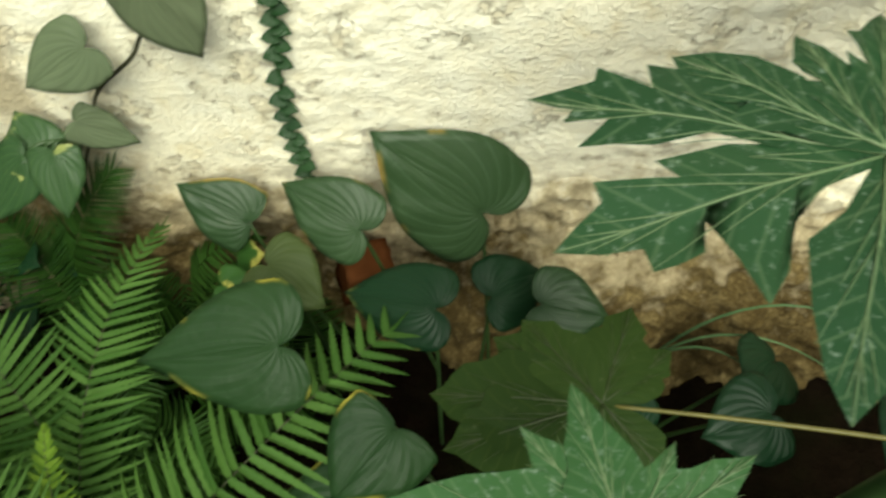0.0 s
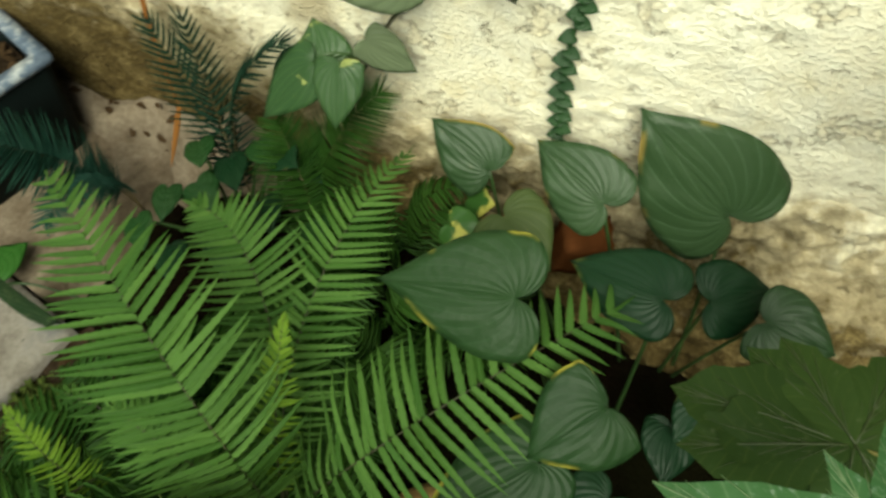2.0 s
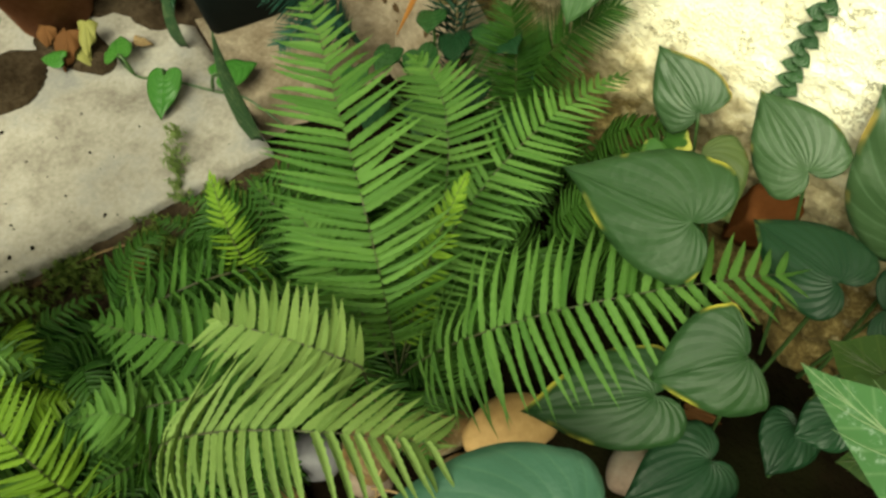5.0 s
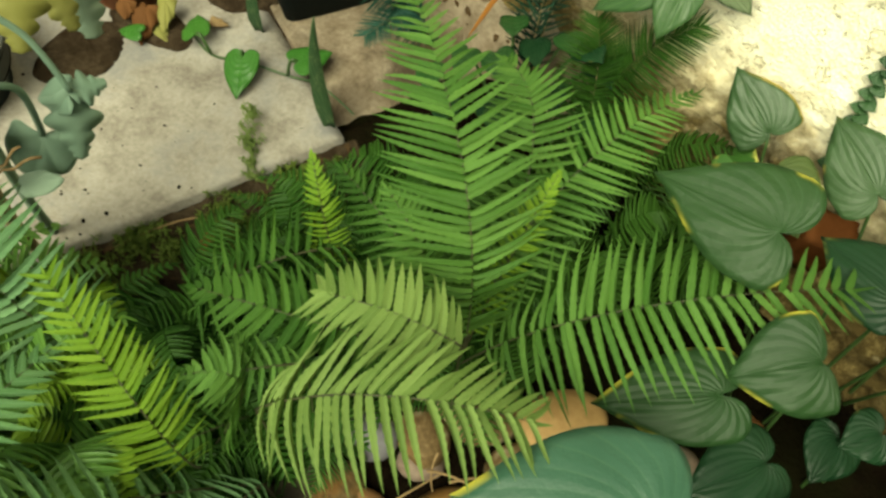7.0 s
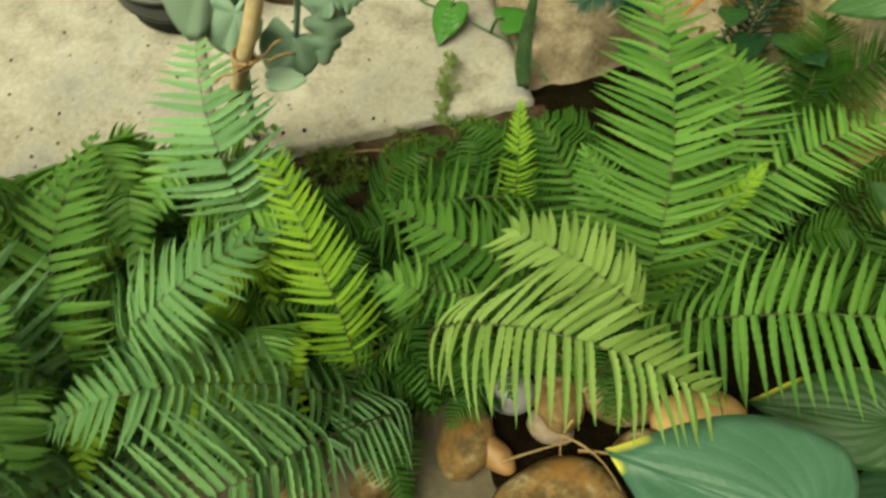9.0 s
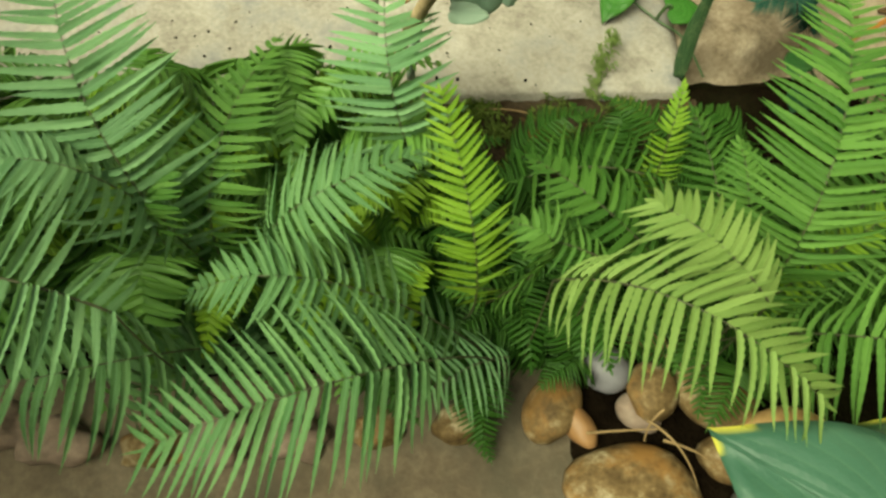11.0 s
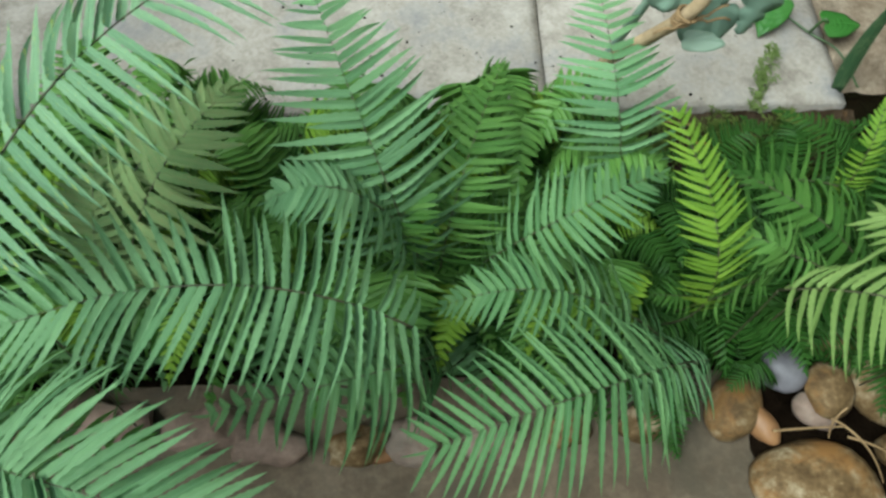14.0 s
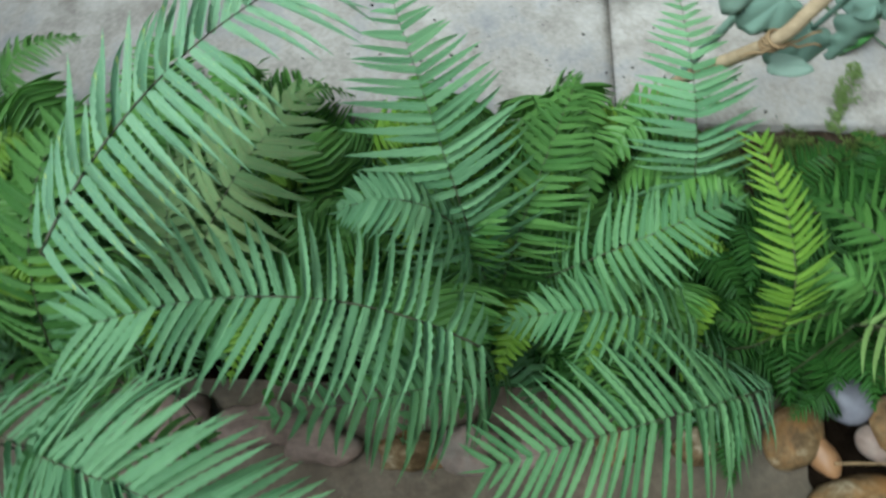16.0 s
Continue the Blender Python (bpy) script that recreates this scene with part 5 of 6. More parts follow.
dry_leaf("dry_leaf", (-0.854, -0.025, 0.165), (-0.835, -0.060, 0.170), 0.020, "curled red-brown leaf on the soil by the slab")
dry_leaf("dry_leaf", (-1.262, 0.195, 0.225), (-1.222, 0.135, 0.205), 0.050, "curled orange-brown dead leaf on spilled earth")
dry_leaf("dry_leaf", (-1.240, 0.225, 0.235), (-1.205, 0.180, 0.215), 0.035, "crumpled ochre dead leaf beside the clay pot", YELLOW_LEAF)
dry_leaf("dry_leaf", (-1.235, 0.190, 0.205), (-1.195, 0.175, 0.200), 0.030, "crumpled pale brown leaf on the slab", YELLOW_LEAF)
dry_leaf("dry_leaf", (-1.290, 0.175, 0.235), (-1.275, 0.150, 0.215), 0.040, "withered tan leaf beside the clay pot", DRY_LEAF)
dry_leaf("dry_leaf", (-1.170, 0.260, 0.205), (-1.140, 0.275, 0.205), 0.020, "small dry brown leaf on the slab", TWIG)
dry_leaf("dry_leaf", (-0.250, 0.020, 0.09), (-0.225, 0.060, 0.09), 0.02, "dry brown leaf among the stones", TWIG)
dry_leaf("dry_leaf", (-0.06, 0.30, 0.13), (-0.01, 0.31, 0.14), 0.025, "dry orange-brown leaf under green leaves")

bm = bmesh.new()
bmesh.ops.create_cube(bm, size=1.0)
bmesh.ops.subdivide_edges(bm, edges=bm.edges, cuts=4, use_grid_fill=True)
for v in bm.verts:
    v.co = Vector((v.co.x * 0.075, v.co.y * 0.06, v.co.z * 0.11)) * (1 + 0.10 * noise.noise(v.co * 4)) * (1 - 0.12 * max(abs(v.co.x), abs(v.co.z)))
ob = part("brick", bm, BRICK)
ob.matrix_basis = pose(-0.120, 0.580, 0.225, 10, 8, 20)
tagged(ob, "broken orange-brown brick wedged at the wall's foot", "brick")

PLINTH = ((0.652, 0.440), (0.638, 0.385), (0.628, 0.335), (0.616, 0.290), (0.596, 0.252), (0.566, 0.222), (0.536, 0.186), (0.514, 0.140), (0.498, 0.090), (0.482, 0.045), (0.468, 0.000), (0.455, -0.050))


def footing(x, v):
    """The wall's crumbling earth footing: it leans out of the plaster and drops steeply to the soil."""
    i = min(len(PLINTH) - 2, int(v))
    (y0, z0), (y1, z1) = PLINTH[i], PLINTH[i + 1]
    y, z = y0 + (y1 - y0) * (v - i), z0 + (z1 - z0) * (v - i)
    out = max(0.0, min(1.0, (x + 0.32) / 0.55))
    out = 0.30 + 0.70 * out * out * (3 - 2 * out)
    y, z = 0.640 - (0.640 - y) * out, z - (1 - out) * 0.10
    at = Vector((x, y, z + 0.7))
    rough = 0.026 * noise.noise(at * 15) + 0.018 * noise.noise(at * 37) + 0.010 * noise.noise(at * 85)
    rough *= min(1.0, v * 0.45)
    return (x, y - 0.8 * rough, z + 0.6 * rough)


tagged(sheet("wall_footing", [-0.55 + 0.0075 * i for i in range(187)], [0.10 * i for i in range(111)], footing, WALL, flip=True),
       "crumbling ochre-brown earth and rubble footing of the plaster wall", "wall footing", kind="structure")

# ---- pots on the slab ----
def square_pot(cx, cy, z, top, low, high, turn, label, deep):
    """A rectangular pot, top and low long, its other side shorter by deep."""
    pot = thing("plant_pot", label, "plant pot")
    pot.matrix_basis = pose(cx, cy, z, 0, 0, turn)
    bm = bmesh.new()

    def ring(size, h, r=0.02):
        out = []
        for qx, qy in ((1, 1), (-1, 1), (-1, -1), (1, -1)):
            for i in range(5):
                a = math.atan2(qy, qx) - math.pi / 4 + math.pi / 2 * i / 4
                out.append(bm.verts.new((qx * (size / 2 - r) + r * math.cos(a), qy * (size / 2 - deep / 2 - r) + r * math.sin(a), h)))
        return out

    rings = [ring(low * 0.94, 0.0), ring(low, 0.008), ring(low + (top - low) * 0.9, high * 0.9), ring(top - 0.006, high - 0.006), ring(top - 0.02, high - 0.008), ring(top - 0.03, high - 0.06)]
    for p, q in zip(rings, rings[1:]):
        for i in range(20):
            bm.faces.new((p[i], p[(i + 1) % 20], q[(i + 1) % 20], q[i]))
    bm.faces.new(rings[0][::-1])
    part("body", bm, BLACK_POT, pot)
    bm = bmesh.new()
    rings = [ring(top, high - 0.014, 0.008), ring(top + 0.008, high - 0.012, 0.008), ring(top + 0.008, high, 0.008), ring(top - 0.040, high + 0.001, 0.008), ring(top - 0.040, high - 0.014, 0.008)]
    for p, q in zip(rings, rings[1:]):
        for i in range(20):
            bm.faces.new((p[i], p[(i + 1) % 20], q[(i + 1) % 20], q[i]))
    part("rim", bm, RIM, pot, "weathered blue-grey rim flecked white")
    bm = bmesh.new()
    n = 14
    g = [[bm.verts.new(((i / n - 0.5) * (top - 0.045), (j / n - 0.5) * (top - deep - 0.045), high - 0.035 + 0.012 * noise.noise(Vector((i * 0.7, j * 0.7, 1))))) for i in range(n + 1)] for j in range(n + 1)]
    for j in range(n):
        for i in range(n):
            bm.faces.new((g[j][i], g[j][i + 1], g[j + 1][i + 1], g[j + 1][i]))
    part("potting_soil", bm, EARTH, pot, "brown crumbly potting soil")
    return pot


square_pot(-1.076, 0.489, 0.182, 0.27, 0.235, 0.215, 64, "rectangular black plastic pot with a weathered blue-grey rim", 0.12)
striped = thing("spider_plant", "thin green and yellow striped leaves growing from the black pot", "foliage plant")


def strap(plant, a, b, c, width, mat, name="leaf", n=14, twist=0.0, up0=(0, -0.5, 0.8)):
    at = arc_through(a, b, c)
    bm = bmesh.new()
    uv = bm.loops.layers.uv.new("UVMap")
    rows = []
    for i in range(n + 1):
        s = i / n
        t = (at(min(1, s + 0.02)) - at(max(0, s - 0.02))).normalized()
        up = Vector(up0)
        up = (up - t * up.dot(t)).normalized()
        side = Matrix.Rotation(twist * s, 3, t) @ t.cross(up)
        w = width / 2 * min(1.0, 0.6 + s * 2) * (1 - s ** 2.5) + 0.0004
        rows.append((at(s) - side * w + up * w * 0.4, at(s), at(s) + side * w + up * w * 0.4, s))
    strip(bm, uv, rows)
    ob = part(name, bm, mat, plant)
    ob.modifiers.new("thickness", "SOLIDIFY").thickness = 0.0012
    return ob


strap(striped, (-1.110, 0.520, 0.36), (-1.060, 0.495, 0.455), (-1.010, 0.450, 0.375), 0.024, STRIPED)
strap(striped, (-1.120, 0.500, 0.36), (-1.130, 0.440, 0.45), (-1.150, 0.390, 0.400), 0.018, STRIPED)
strap(striped, (-1.085, 0.520, 0.36), (-1.080, 0.525, 0.43), (-1.060, 0.545, 0.460), 0.015, STRIPED)

dry_strap = thing("dry_strap_leaf", "long dry orange leaf hanging beside the cycad", "dead leaf")
strap(dry_strap, (-0.761, 0.615, 0.532), (-0.762, 0.600, 0.456), (-0.755, 0.580, 0.334), 0.011, DRY_STRAP, twist=1.5)
strap(dry_strap, (-0.754, 0.580, 0.341), (-0.784, 0.570, 0.261), (-0.803, 0.550, 0.202), 0.009, DRY_STRAP, twist=-1.2)

snake = thing("snake_plant", "mottled dark green sword-shaped leaves at the slab's corner", "foliage plant")
strap(snake, (-0.852, 0.246, 0.180), (-0.856, 0.238, 0.320), (-0.843, 0.237, 0.450), 0.026, SNAKE, up0=(0.4, -0.6, 0.6), twist=0.5)
strap(snake, (-1.100, 0.312, 0.19), (-1.096, 0.309, 0.270), (-1.092, 0.324, 0.340), 0.026, SNAKE, up0=(0.3, -0.8, 0.3))


def clay_pot(x, y, z, r_low, r_top, high, label):
    pot = thing("clay_pot", label, "plant pot")
    pot.matrix_basis = pose(x, y, z)
    bm = bmesh.new()
    profile = ((r_low * 0.9, 0), (r_low, 0.006), (r_top * 0.93, high * 0.80), (r_top * 1.02, high * 0.81), (r_top * 1.05, high * 0.9), (r_top * 1.04, high), (r_top * 0.95, high), (r_top * 0.90, high * 0.7))
    rings = [[bm.verts.new((r * math.cos(2 * math.pi * i / 40), r * math.sin(2 * math.pi * i / 40), h)) for i in range(40)] for r, h in profile]
    for p, q in zip(rings, rings[1:]):
        for i in range(40):
            bm.faces.new((p[i], p[(i + 1) % 40], q[(i + 1) % 40], q[i]))
    bm.faces.new(rings[0][::-1])
    part("body", bm, TERRACOTTA, pot)
    bm = bmesh.new()
    bmesh.ops.create_circle(bm, cap_ends=True, segments=32, radius=r_top * 0.93)
    for v in bm.verts:
        v.co.z = high * 0.78
    part("potting_soil", bm, SOIL, pot)
    return pot


clay_pot(-1.355, 0.225, 0.19, 0.070, 0.095, 0.16, "round terracotta pot with dark soil on the slab")
pebble(-1.30, 0.40, 0.195, 0.15, 0.11, 0.05, 20, SOIL, "lump of dark earth between the pots", "earth_clod", "", 0.40, 3, "earth")
pebble(-1.40, 0.36, 0.200, 0.12, 0.09, 0.05, 50, SOIL, "crumbled earth lump between the pots", "earth_clod", "", 0.40, 5, "earth")

# ---- creeper and weed on the slab ----
creeper = thing("creeper", "trailing creeper with glossy green heart-shaped leaves across the slab", "creeper")
path_tube("stem", ((-1.182, 0.221, 0.200), (-1.115, 0.210, 0.197), (-1.054, 0.235, 0.205), (-0.979, 0.269, 0.197), (-0.92, 0.29, 0.20), (-0.85, 0.30, 0.17)), 0.0020, PETIOLE, creeper)
heart(creeper, (-1.047, 0.230, 0.225), (-1.003, 0.168, 0.206), 0.062, (0, -0.2, 1), IVY, (-1.054, 0.238, 0.205), lobes=0.2, seed=41)
heart(creeper, (-1.150, 0.212, 0.222), (-1.195, 0.250, 0.215), 0.052, (0.1, -0.3, 0.9), IVY, (-1.115, 0.210, 0.2), lobes=0.2, seed=42)
heart(creeper, (-0.965, 0.285, 0.230), (-0.945, 0.350, 0.222), 0.060, (0, -0.3, 0.95), IVY, (-0.979, 0.269, 0.2), lobes=0.2, seed=43)
heart(creeper, (-1.230, 0.150, 0.215), (-1.270, 0.130, 0.210), 0.035, (0, -0.2, 1), IVY, None, lobes=0.15, seed=44)


def feathery(name, label, spots, mat, seed, spread, height, count, leaf=0.007):
    """Fine, thread-like growth: thin stems with many tiny leaves, one mesh."""
    rnd = random.Random(seed)
    bm = bmesh.new()
    uv = bm.loops.layers.uv.new("UVMap")
    for x, y, z in spots:
        for _ in range(count):
            a = rnd.uniform(0, 6.28)
            lean = Vector((math.cos(a), math.sin(a), 0)) * rnd.uniform(0.2, 1) * spread
            root = Vector((x + rnd.gauss(0, spread * 0.3), y + rnd.gauss(0, spread * 0.3), z))
            top = root + lean + Vector((0, 0, rnd.uniform(0.4, 1) * height))
            for i in range(9):
                s = (i + 1) / 9
                p = root.lerp(top, s) + Vector((0, 0, -0.2 * height * s * s))
                for _ in range(2):
                    d = Vector((rnd.gauss(0, 1), rnd.gauss(0, 1), rnd.gauss(0.2, 0.6))).normalized()
                    side = d.orthogonal().normalized() * leaf * 0.16
                    e = p + d * leaf * rnd.uniform(0.6, 1.5)
                    strip(bm, uv, [(p - side * 0.4, p, p + side * 0.4, 0), ((p + e) / 2 - side, (p + e) / 2, (p + e) / 2 + side, 0.5), (e - side * 0.1, e, e + side * 0.1, 1)])
    return tagged(part(name, bm, mat), label, "weed", kind="stuff")


feathery("weed", "small feathery grey-green weed growing over the slab's edge", [(-0.875 - 0.012 * i, 0.085 + 0.012 * i, 0.18 + 0.004 * i) for i in range(8)], WEED, 51, 0.02, 0.03, 6, 0.008)
rnd = random.Random(52)
spots = []
for _ in range(150):
    c = CORNER + EDGE * rnd.uniform(0.03, 0.66) + ACROSS * abs(rnd.gauss(0.02, 0.075))
    spots.append((c.x, c.y, ground_height(c.x, c.y)))
feathery("moss_weed", "fine mossy weeds on the soil along the slab", spots, MOSS, 53, 0.025, 0.03, 5, 0.010)
for k, (a, b, c) in enumerate((((-0.373, -0.152, 0.075), (-0.355, -0.100, 0.082), (-0.335, -0.045, 0.085)), ((-0.355, -0.060, 0.085), (-0.300, -0.035, 0.085), (-0.240, -0.030, 0.060)), ((-0.359, -0.030, 0.095), (-0.350, -0.055, 0.080), (-0.330, -0.075, 0.072)), ((-0.320, -0.050, 0.080), (-0.275, 0.000, 0.070), (-0.235, 0.010, 0.055)), ((-0.89, -0.02, 0.165), (-0.92, -0.07, 0.165), (-0.95, -0.15, 0.160)))):
    ob = thing("twig", "dry pale brown twig lying among the stones" if k < 4 else "dry brown twig on the soil by the slab", "twig", "fallen twigs")
    arc_tube("stick", a, b, c, 0.0024, 0.0010, TWIG, ob)

# ---- grey-leaved plant and its stake ----
stake = thing("wooden_stake", "leaning light brown wooden stake with a knot of dry string", "stake")
path_tube("stick", ((-1.005, -0.228, 0.18), (-0.950, -0.230, 0.34), (-0.880, -0.231, 0.47), (-0.806, -0.229, 0.599), (-0.793, -0.214, 0.655), (-0.786, -0.188, 0.735)), 0.0088, STAKE, stake, sides=10)
bm = bmesh.new()
rnd = random.Random(95)
for k in range(16):
    a = 2 * math.pi * k / 16
    c = Vector((-0.786 + 0.006 * math.cos(a), -0.188 + 0.006 * math.sin(a), 0.728))
    out = Vector((math.cos(a), math.sin(a), 0)) * rnd.uniform(0.002, 0.014)
    tube(bm, [c, c + out * 0.4 + Vector((0, 0, 0.008)), c + out + Vector((0, 0, rnd.uniform(0.006, 0.018)))], 0.0014, 4)
part("frayed_end", bm, TWIG, stake, "splintered brown end of the stick")
KNOT = Vector((-0.806, -0.229, 0.599))
bm = bmesh.new()
for k in range(5):
    c = KNOT + Vector((0.0015 * (k - 2), 0, 0.0035 * (k - 2)))
    pts = [c + Vector((0.0120 * math.cos(a), 0.0120 * math.sin(a), 0.004 * math.sin(a + k))) for a in (2 * math.pi * i / 14 for i in range(15))]
    tube(bm, pts, 0.0018, 5)
for run, rise in (((0.010, 0.034), 0.026), ((0.012, 0.044), 0.000), ((-0.012, -0.034), -0.012)):
    tube(bm, [KNOT + Vector((0.011, -0.004 if run[1] < 0 else 0.006, 0)) + Vector((run[0] * i / 5, run[1] * i / 5, rise * i / 5 + 0.003 * math.sin(2.2 * i))) for i in range(6)], 0.0017, 5)
part("string", bm, TWIG, stake, "dry tan string knot")

grey = thing("lobed_succulent", "grey-green succulent with broad lobed waxy leaves over the slab", "succulent")
arc_tube("stem", (-1.02, -0.190, 0.185), (-0.945, -0.195, 0.42), (-0.862, -0.185, 0.690), 0.008, 0.006, GREY_LEAF, grey)
TOWARDS = (0.62, -0.14, 0.74)
for k, (b, t, w, f, m) in enumerate((
    ((-0.823, -0.158, 0.577), (-0.832, -0.195, 0.512), 0.064, TOWARDS, GREY_LEAF),
    ((-0.869, -0.214, 0.700), (-0.855, -0.268, 0.600), 0.074, (0.75, -0.1, 0.62), PALE_LEAF),
    ((-0.838, -0.212, 0.632), (-0.852, -0.244, 0.572), 0.056, TOWARDS, GREY_LEAF),
    ((-0.812, -0.205, 0.543), (-0.776, -0.176, 0.560), 0.024, (0.7, 0.3, 0.6), PALE_LEAF),
    ((-0.887, -0.206, 0.690), (-0.903, -0.268, 0.655), 0.076, (0.5, -0.1, 0.85), PALE_LEAF),
    ((-0.868, -0.190, 0.700), (-0.846, -0.165, 0.728), 0.052, (0.6, -0.3, 0.7), PALE_LEAF),
)):
    heart(grey, b, t, w, f, m, None, lobes=0.10, cup=0.14, wave=0.07, seed=90 + k, thick=0.006, point=0.85)
path_tube("petiole", ((-0.862, -0.185, 0.680), (-0.815, -0.190, 0.680), (-0.790, -0.177, 0.696), (-0.797, -0.158, 0.665), (-0.823, -0.158, 0.577)), 0.0038, GREY_LEAF, grey)
path_tube("petiole", ((-0.862, -0.185, 0.690), (-0.835, -0.150, 0.735), (-0.813, -0.125, 0.705), (-0.788, -0.120, 0.642)), 0.0036, GREY_LEAF, grey)
path_tube("petiole", ((-0.866, -0.188, 0.660), (-0.835, -0.196, 0.655), (-0.838, -0.212, 0.632)), 0.0036, GREY_LEAF, grey)


def cut_leaf(plant, base, tip, width, facing, mat, seed):
    """A leaf with blunt side lobes."""
    rnd = random.Random(seed)
    base, tip = Vector(base), Vector(tip)
    axis = tip - base
    up = Vector(facing)
    up = (up - axis.normalized() * up.dot(axis.normalized())).normalized()
    side = axis.normalized().cross(up)
    bm = bmesh.new()
    uv = bm.loops.layers.uv.new("UVMap")
    rows = []
    for i in range(25):
        s = i / 24
        w = width / 2 * (0.25 + 0.75 * math.sin(min(1, s * 1.25) * math.pi) ** 0.8 if s < 0.8 else 0.30 + 0.55 * (1 - s) * 2)
        w *= 0.62 + 0.50 * abs(math.sin(s * math.pi * 3.2 + 0.4)) if i < 24 else 0.15
        c = base + axis * s - up * 0.12 * axis.length * s * s
        rows.append((c - side * w - up * w * 0.25, c, c + side * w - up * w * 0.25, s))
    strip(bm, uv, rows)
    ob = part("leaf", bm, mat, plant)
    ob.modifiers.new("thickness", "SOLIDIFY").thickness = 0.002
    return ob


cut_leaf(grey, (-0.790, -0.121, 0.642), (-0.780, -0.150, 0.553), 0.052, TOWARDS, GREY_LEAF, 1)
cut_leaf(grey, (-0.790, -0.121, 0.640), (-0.783, -0.084, 0.630), 0.034, TOWARDS, GREY_LEAF, 2)
heart(grey, (-0.791, -0.122, 0.636), (-0.838, -0.143, 0.612), 0.040, TOWARDS, GREY_LEAF, None, lobes=0.05, cup=0.1, wave=0.05, seed=97, thick=0.004)
yellow = thing("lobed_succulent", "yellowing lobed leaves hanging from a succulent on the slab", "succulent")
arc_tube("stem", (-1.33, -0.12, 0.24), (-1.20, -0.10, 0.47), (-1.06, -0.04, 0.63), 0.006, 0.004, GREY_LEAF, yellow)
cut_leaf(yellow, (-1.005, -0.060, 0.620), (-0.950, -0.104, 0.565), 0.072, TOWARDS, YELLOW_LEAF, 3)
cut_leaf(yellow, (-1.085, 0.030, 0.530), (-1.022, 0.006, 0.455), 0.085, TOWARDS, PALE_LEAF, 4)
cut_leaf(yellow, (-1.060, -0.010, 0.560), (-1.000, -0.020, 0.505), 0.060, TOWARDS, YELLOW_LEAF, 5)
path_tube("petiole", ((-1.06, -0.04, 0.63), (-1.03, -0.04, 0.64), (-1.005, -0.060, 0.620)), 0.003, GREY_LEAF, yellow)
path_tube("petiole", ((-1.06, -0.04, 0.63), (-1.09, 0.00, 0.60), (-1.085, 0.030, 0.530)), 0.003, GREY_LEAF, yellow)

# ---- crumbs on the slab ----
rnd = random.Random(77)
me = None
for k in range(170):
    a, b = abs(rnd.gauss(0.62, 0.25)), 0.01 + 0.40 * rnd.random() ** 1.6
    c = CORNER + EDGE * a - ACROSS * b
    if me is None:
        bm = bmesh.new()
        bmesh.ops.create_icosphere(bm, subdivisions=1, radius=1.0)
        for v in bm.verts:
            v.co *= 1 + 0.3 * noise.noise(v.co * 2)
        me = mesh_of(bm, "crumb")
        me.materials.append(SOIL)
        crumbs = thing("soil_crumbs", "scattered dark soil crumbs on the concrete slab", "soil crumbs", kind="stuff")
    ob = new("crumb", me)
    ob.parent = crumbs
    r = 0.0008 + 0.0028 * rnd.random() ** 3
    ob.matrix_basis = pose(c.x, c.y, 0.191, 0, 0, rnd.uniform(0, 360)) @ Matrix.Diagonal((r * 1.5, r, r * 0.6, 1))

# ---- earth and litter at the wall's foot ----


def heap(x, y):
    k = max(0.0, min(1.0, (y - 0.50 - 0.06 * noise.noise(Vector((x * 7, 0, 2)))) / 0.12))
    ends = max(0.0, min(1.0, (x + 1.35) / 0.1, (-0.46 - x) / 0.20))
    k *= k
    z = ground_height(x, y) - 0.016 + 0.14 * k * ends * (1 + 0.3 * noise.noise(Vector((x * 11, y * 11, 6))))
    return (x, y, z + 0.008 * noise.noise(Vector((x * 40, y * 40, 8))) * k ** 4)


tagged(sheet("earth_heap", [-1.36 + 0.012 * i for i in range(80)], [0.42 + 0.012 * i for i in range(19)], heap, SAND),
       "brown earth and litter banked against the wall's foot", "earth", kind="structure")
rnd = random.Random(91)
litter_mesh = None
litter = thing("leaf_litter", "small dry brown leaf scraps on the banked earth", "leaf litter", kind="stuff")
for k in range(90):
    x, y = rnd.uniform(-1.30, -0.55), rnd.uniform(0.50, 0.63)
    if litter_mesh is None:
        bm = bmesh.new()
        uv = bm.loops.layers.uv.new("UVMap")
        strip(bm, uv, [(Vector((s - 0.5, -w, 0.15 * math.sin(5 * s) + w * 0.4)), Vector((s - 0.5, 0, 0.15 * math.sin(5 * s))), Vector((s - 0.5, w, 0.15 * math.sin(5 * s) + w * 0.2)), s) for s, w in ((0, 0.02), (0.2, 0.2), (0.5, 0.28), (0.8, 0.18), (1, 0.01))])
        litter_mesh = mesh_of(bm, "scrap")
        litter_mesh.materials.append(LITTER)
    ob = new("scrap", litter_mesh)
    ob.parent = litter
    r = rnd.uniform(0.008, 0.024)
    ob.matrix_basis = pose(x, y, heap(x, y)[2] + 0.003, rnd.uniform(-20, 20), rnd.uniform(-20, 20), rnd.uniform(0, 360)) @ Matrix.Diagonal((r, r, r, 1))
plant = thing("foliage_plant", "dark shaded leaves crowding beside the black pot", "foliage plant")
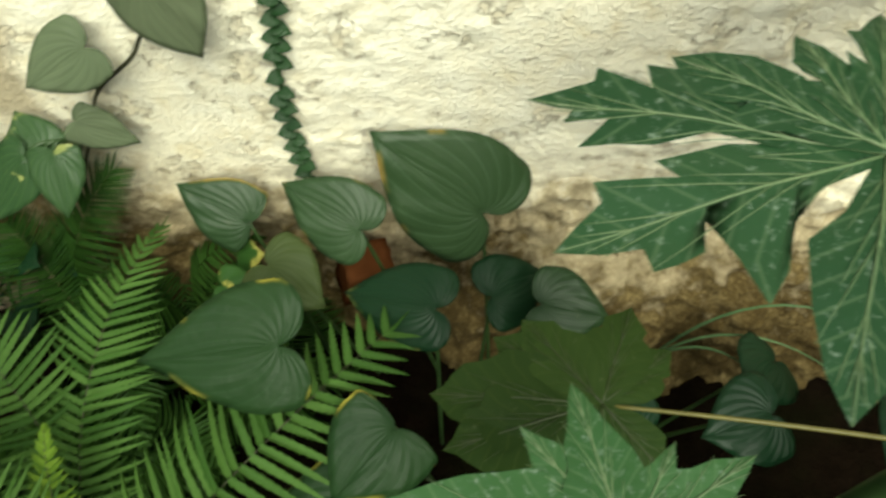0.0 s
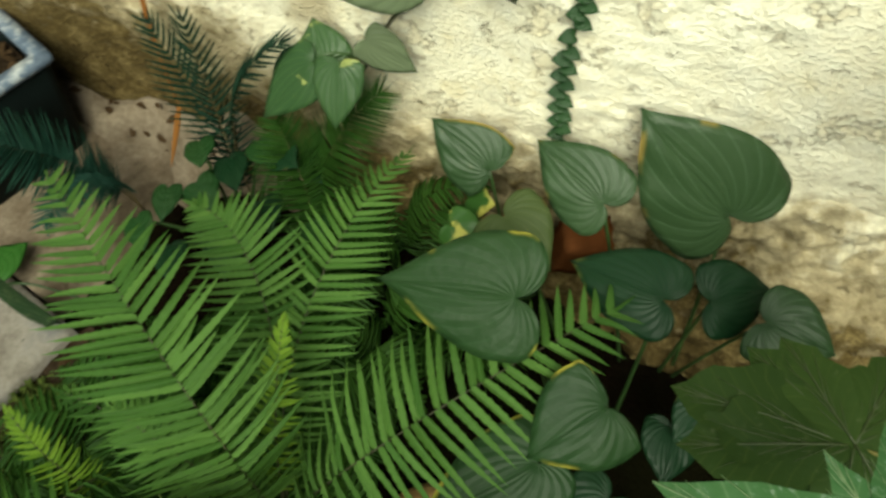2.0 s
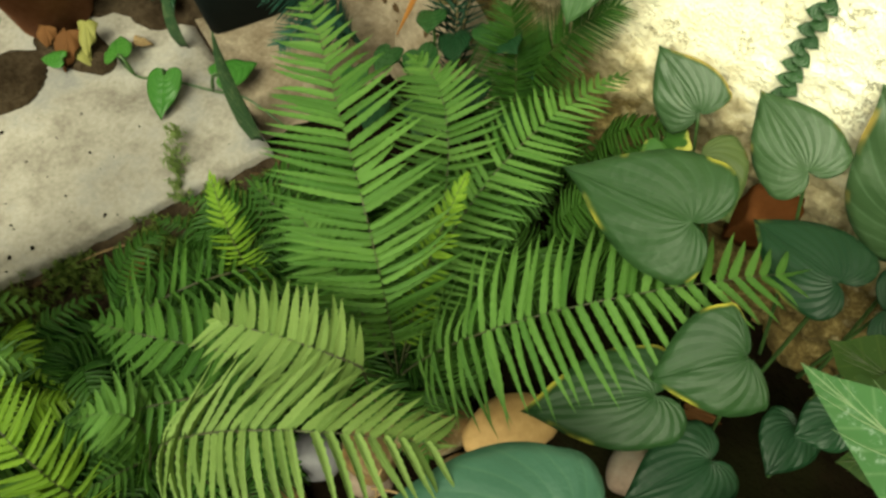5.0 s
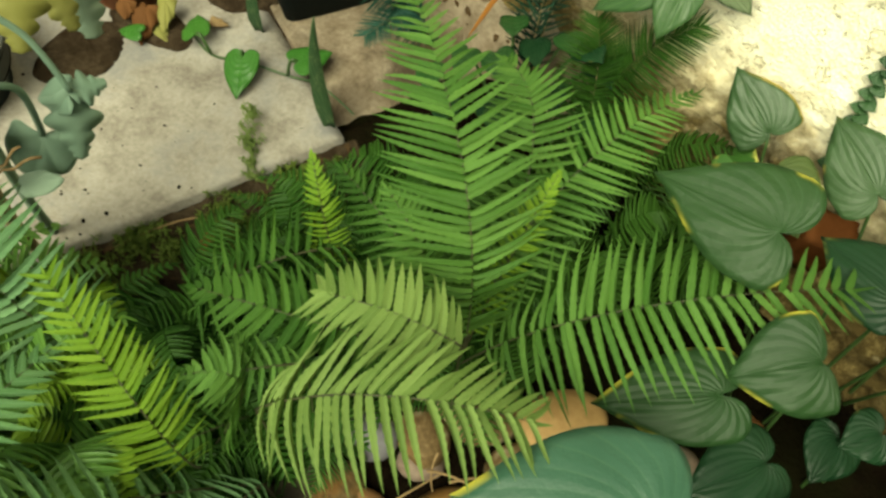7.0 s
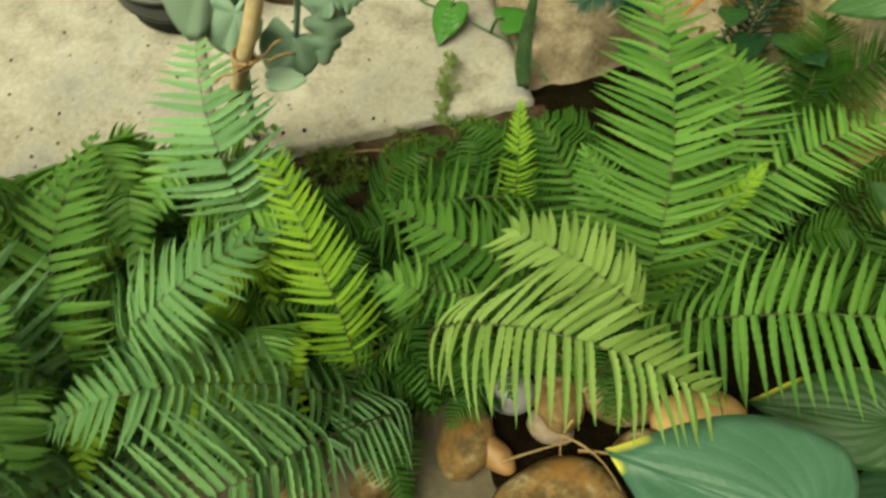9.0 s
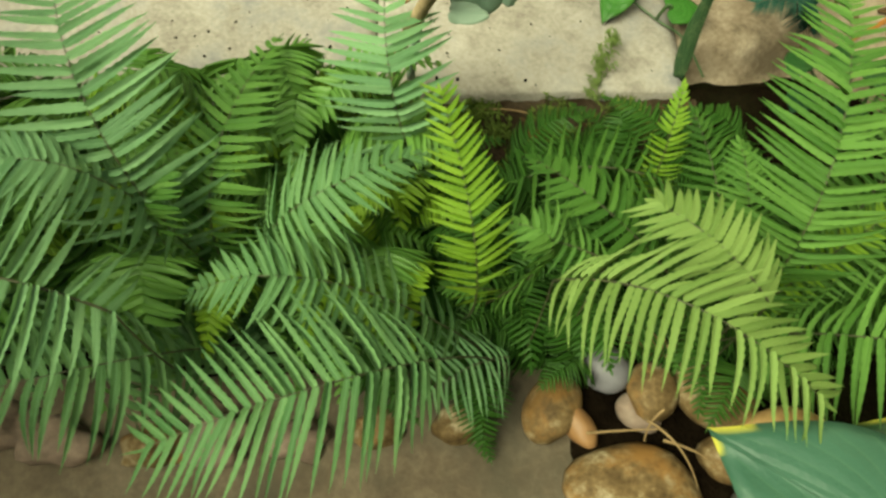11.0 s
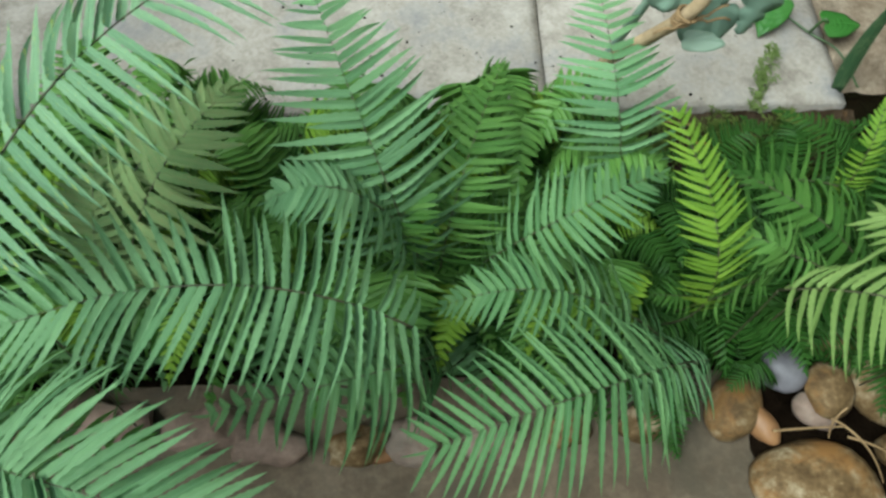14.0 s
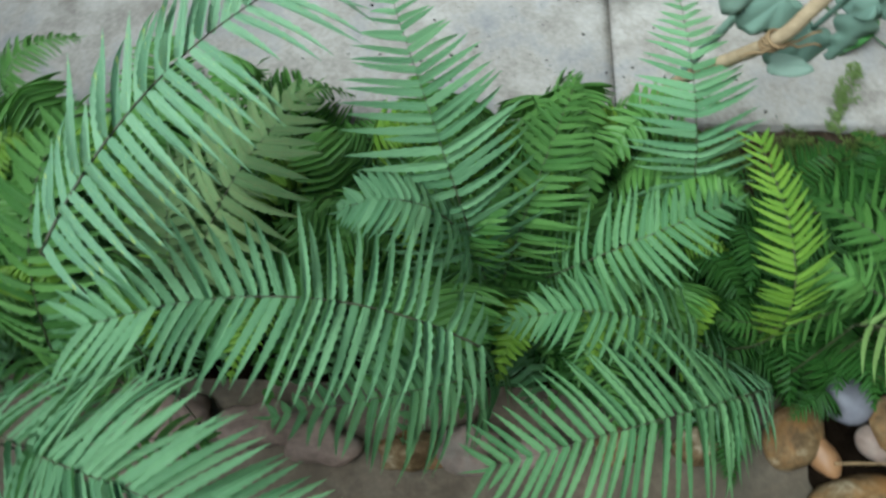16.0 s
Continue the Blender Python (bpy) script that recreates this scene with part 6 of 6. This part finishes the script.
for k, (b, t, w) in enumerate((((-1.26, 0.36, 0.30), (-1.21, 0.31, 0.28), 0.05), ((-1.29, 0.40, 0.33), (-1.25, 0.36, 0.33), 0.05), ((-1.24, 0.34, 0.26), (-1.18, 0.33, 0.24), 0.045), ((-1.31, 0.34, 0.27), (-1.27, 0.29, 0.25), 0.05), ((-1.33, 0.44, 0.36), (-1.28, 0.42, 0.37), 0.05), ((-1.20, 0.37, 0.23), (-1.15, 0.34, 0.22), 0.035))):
    heart(plant, b, t, w, (0.1, -0.4, 0.9), HEART_DARK_SHADE, (-1.28, 0.39, 0.19), lobes=0.14, seed=170 + k)

BLACK_RIM = rough_material("grey_pot_rim", ((0.3, (0.0174, 0.0191, 0.0181)), (0.7, (0.0452, 0.0487, 0.0452))), 14, 0.6, 80, 0.0006)
pot = thing("round_pot", "shallow round black plastic pot with a dusty grey rim", "plant pot")
pot.matrix_basis = pose(-1.375, -0.140, 0.19)
for name, mat, profile in (("body", BLACK_POT, ((0.094, 0.0), (0.100, 0.006), (0.124, 0.106))), ("rim", BLACK_RIM, ((0.124, 0.104), (0.131, 0.104), (0.132, 0.112), (0.127, 0.114), (0.121, 0.106), (0.114, 0.045)))):
    bm = bmesh.new()
    rings = [[bm.verts.new((r * math.cos(2 * math.pi * i / 40), r * math.sin(2 * math.pi * i / 40), z)) for i in range(40)] for r, z in profile]
    for p, q in zip(rings, rings[1:]):
        for i in range(40):
            bm.faces.new((p[i], p[(i + 1) % 40], q[(i + 1) % 40], q[i]))
    part(name, bm, mat, pot)
bm = bmesh.new()
bmesh.ops.create_circle(bm, cap_ends=True, segments=32, radius=0.117)
for v in bm.verts:
    v.co.z = 0.052
part("potting_soil", bm, SOIL, pot)

bark = thing("bark_litter", "brown bark and leaf scraps on the rectangular pot's soil", "bark litter", kind="stuff")
inside = pose(-1.076, 0.489, 0.182, 0, 0, 64)
for k in range(80):
    ob = new("scrap", litter_mesh)
    ob.parent = bark
    r = rnd.uniform(0.010, 0.026)
    ob.matrix_basis = inside @ pose(rnd.uniform(-0.105, 0.105), rnd.uniform(-0.045, 0.045), 0.186 + rnd.uniform(0.0, 0.006), rnd.uniform(-30, 30), rnd.uniform(-30, 30), rnd.uniform(0, 360)) @ Matrix.Diagonal((r, r, r, 1))

edge_litter = thing("leaf_litter", "dry brown leaf scraps on the soil along the slab", "leaf litter", kind="stuff")
for k in range(70):
    c = CORNER + EDGE * rnd.uniform(0.0, 0.70) + ACROSS * abs(rnd.gauss(0.02, 0.05))
    ob = new("scrap", litter_mesh)
    ob.parent = edge_litter
    r = rnd.uniform(0.008, 0.026)
    ob.matrix_basis = pose(c.x, c.y, ground_height(c.x, c.y) + 0.004, rnd.uniform(-25, 25), rnd.uniform(-25, 25), rnd.uniform(0, 360)) @ Matrix.Diagonal((r * 1.3, r * 0.7, r, 1))


def patch(x, y):
    r = min(math.hypot((x + 1.33) / 0.19, (y - 0.40) / 0.15), math.hypot((x + 1.30) / 0.07, (y - 0.06) / 0.08), math.hypot((x + 1.27) / 0.10, (y - 0.19) / 0.05)) + 0.35 * noise.noise(Vector((x * 9, y * 9, 3)))
    k = max(0.0, min(1.0, (1.1 - r) / 0.25))
    return (x, y, 0.180 + 0.018 * k + 0.008 * k * noise.noise(Vector((x * 34, y * 34, 5))))


# spilled earth; its dark tone also stands for shade by the pots
tagged(sheet("earth_spill", [-1.60 + 0.011 * i for i in range(50)], [-0.12 + 0.011 * i for i in range(67)], patch, EARTH),
       "earth spilled on the slab between the pots, shade there darkening its colour", "earth", kind="structure")
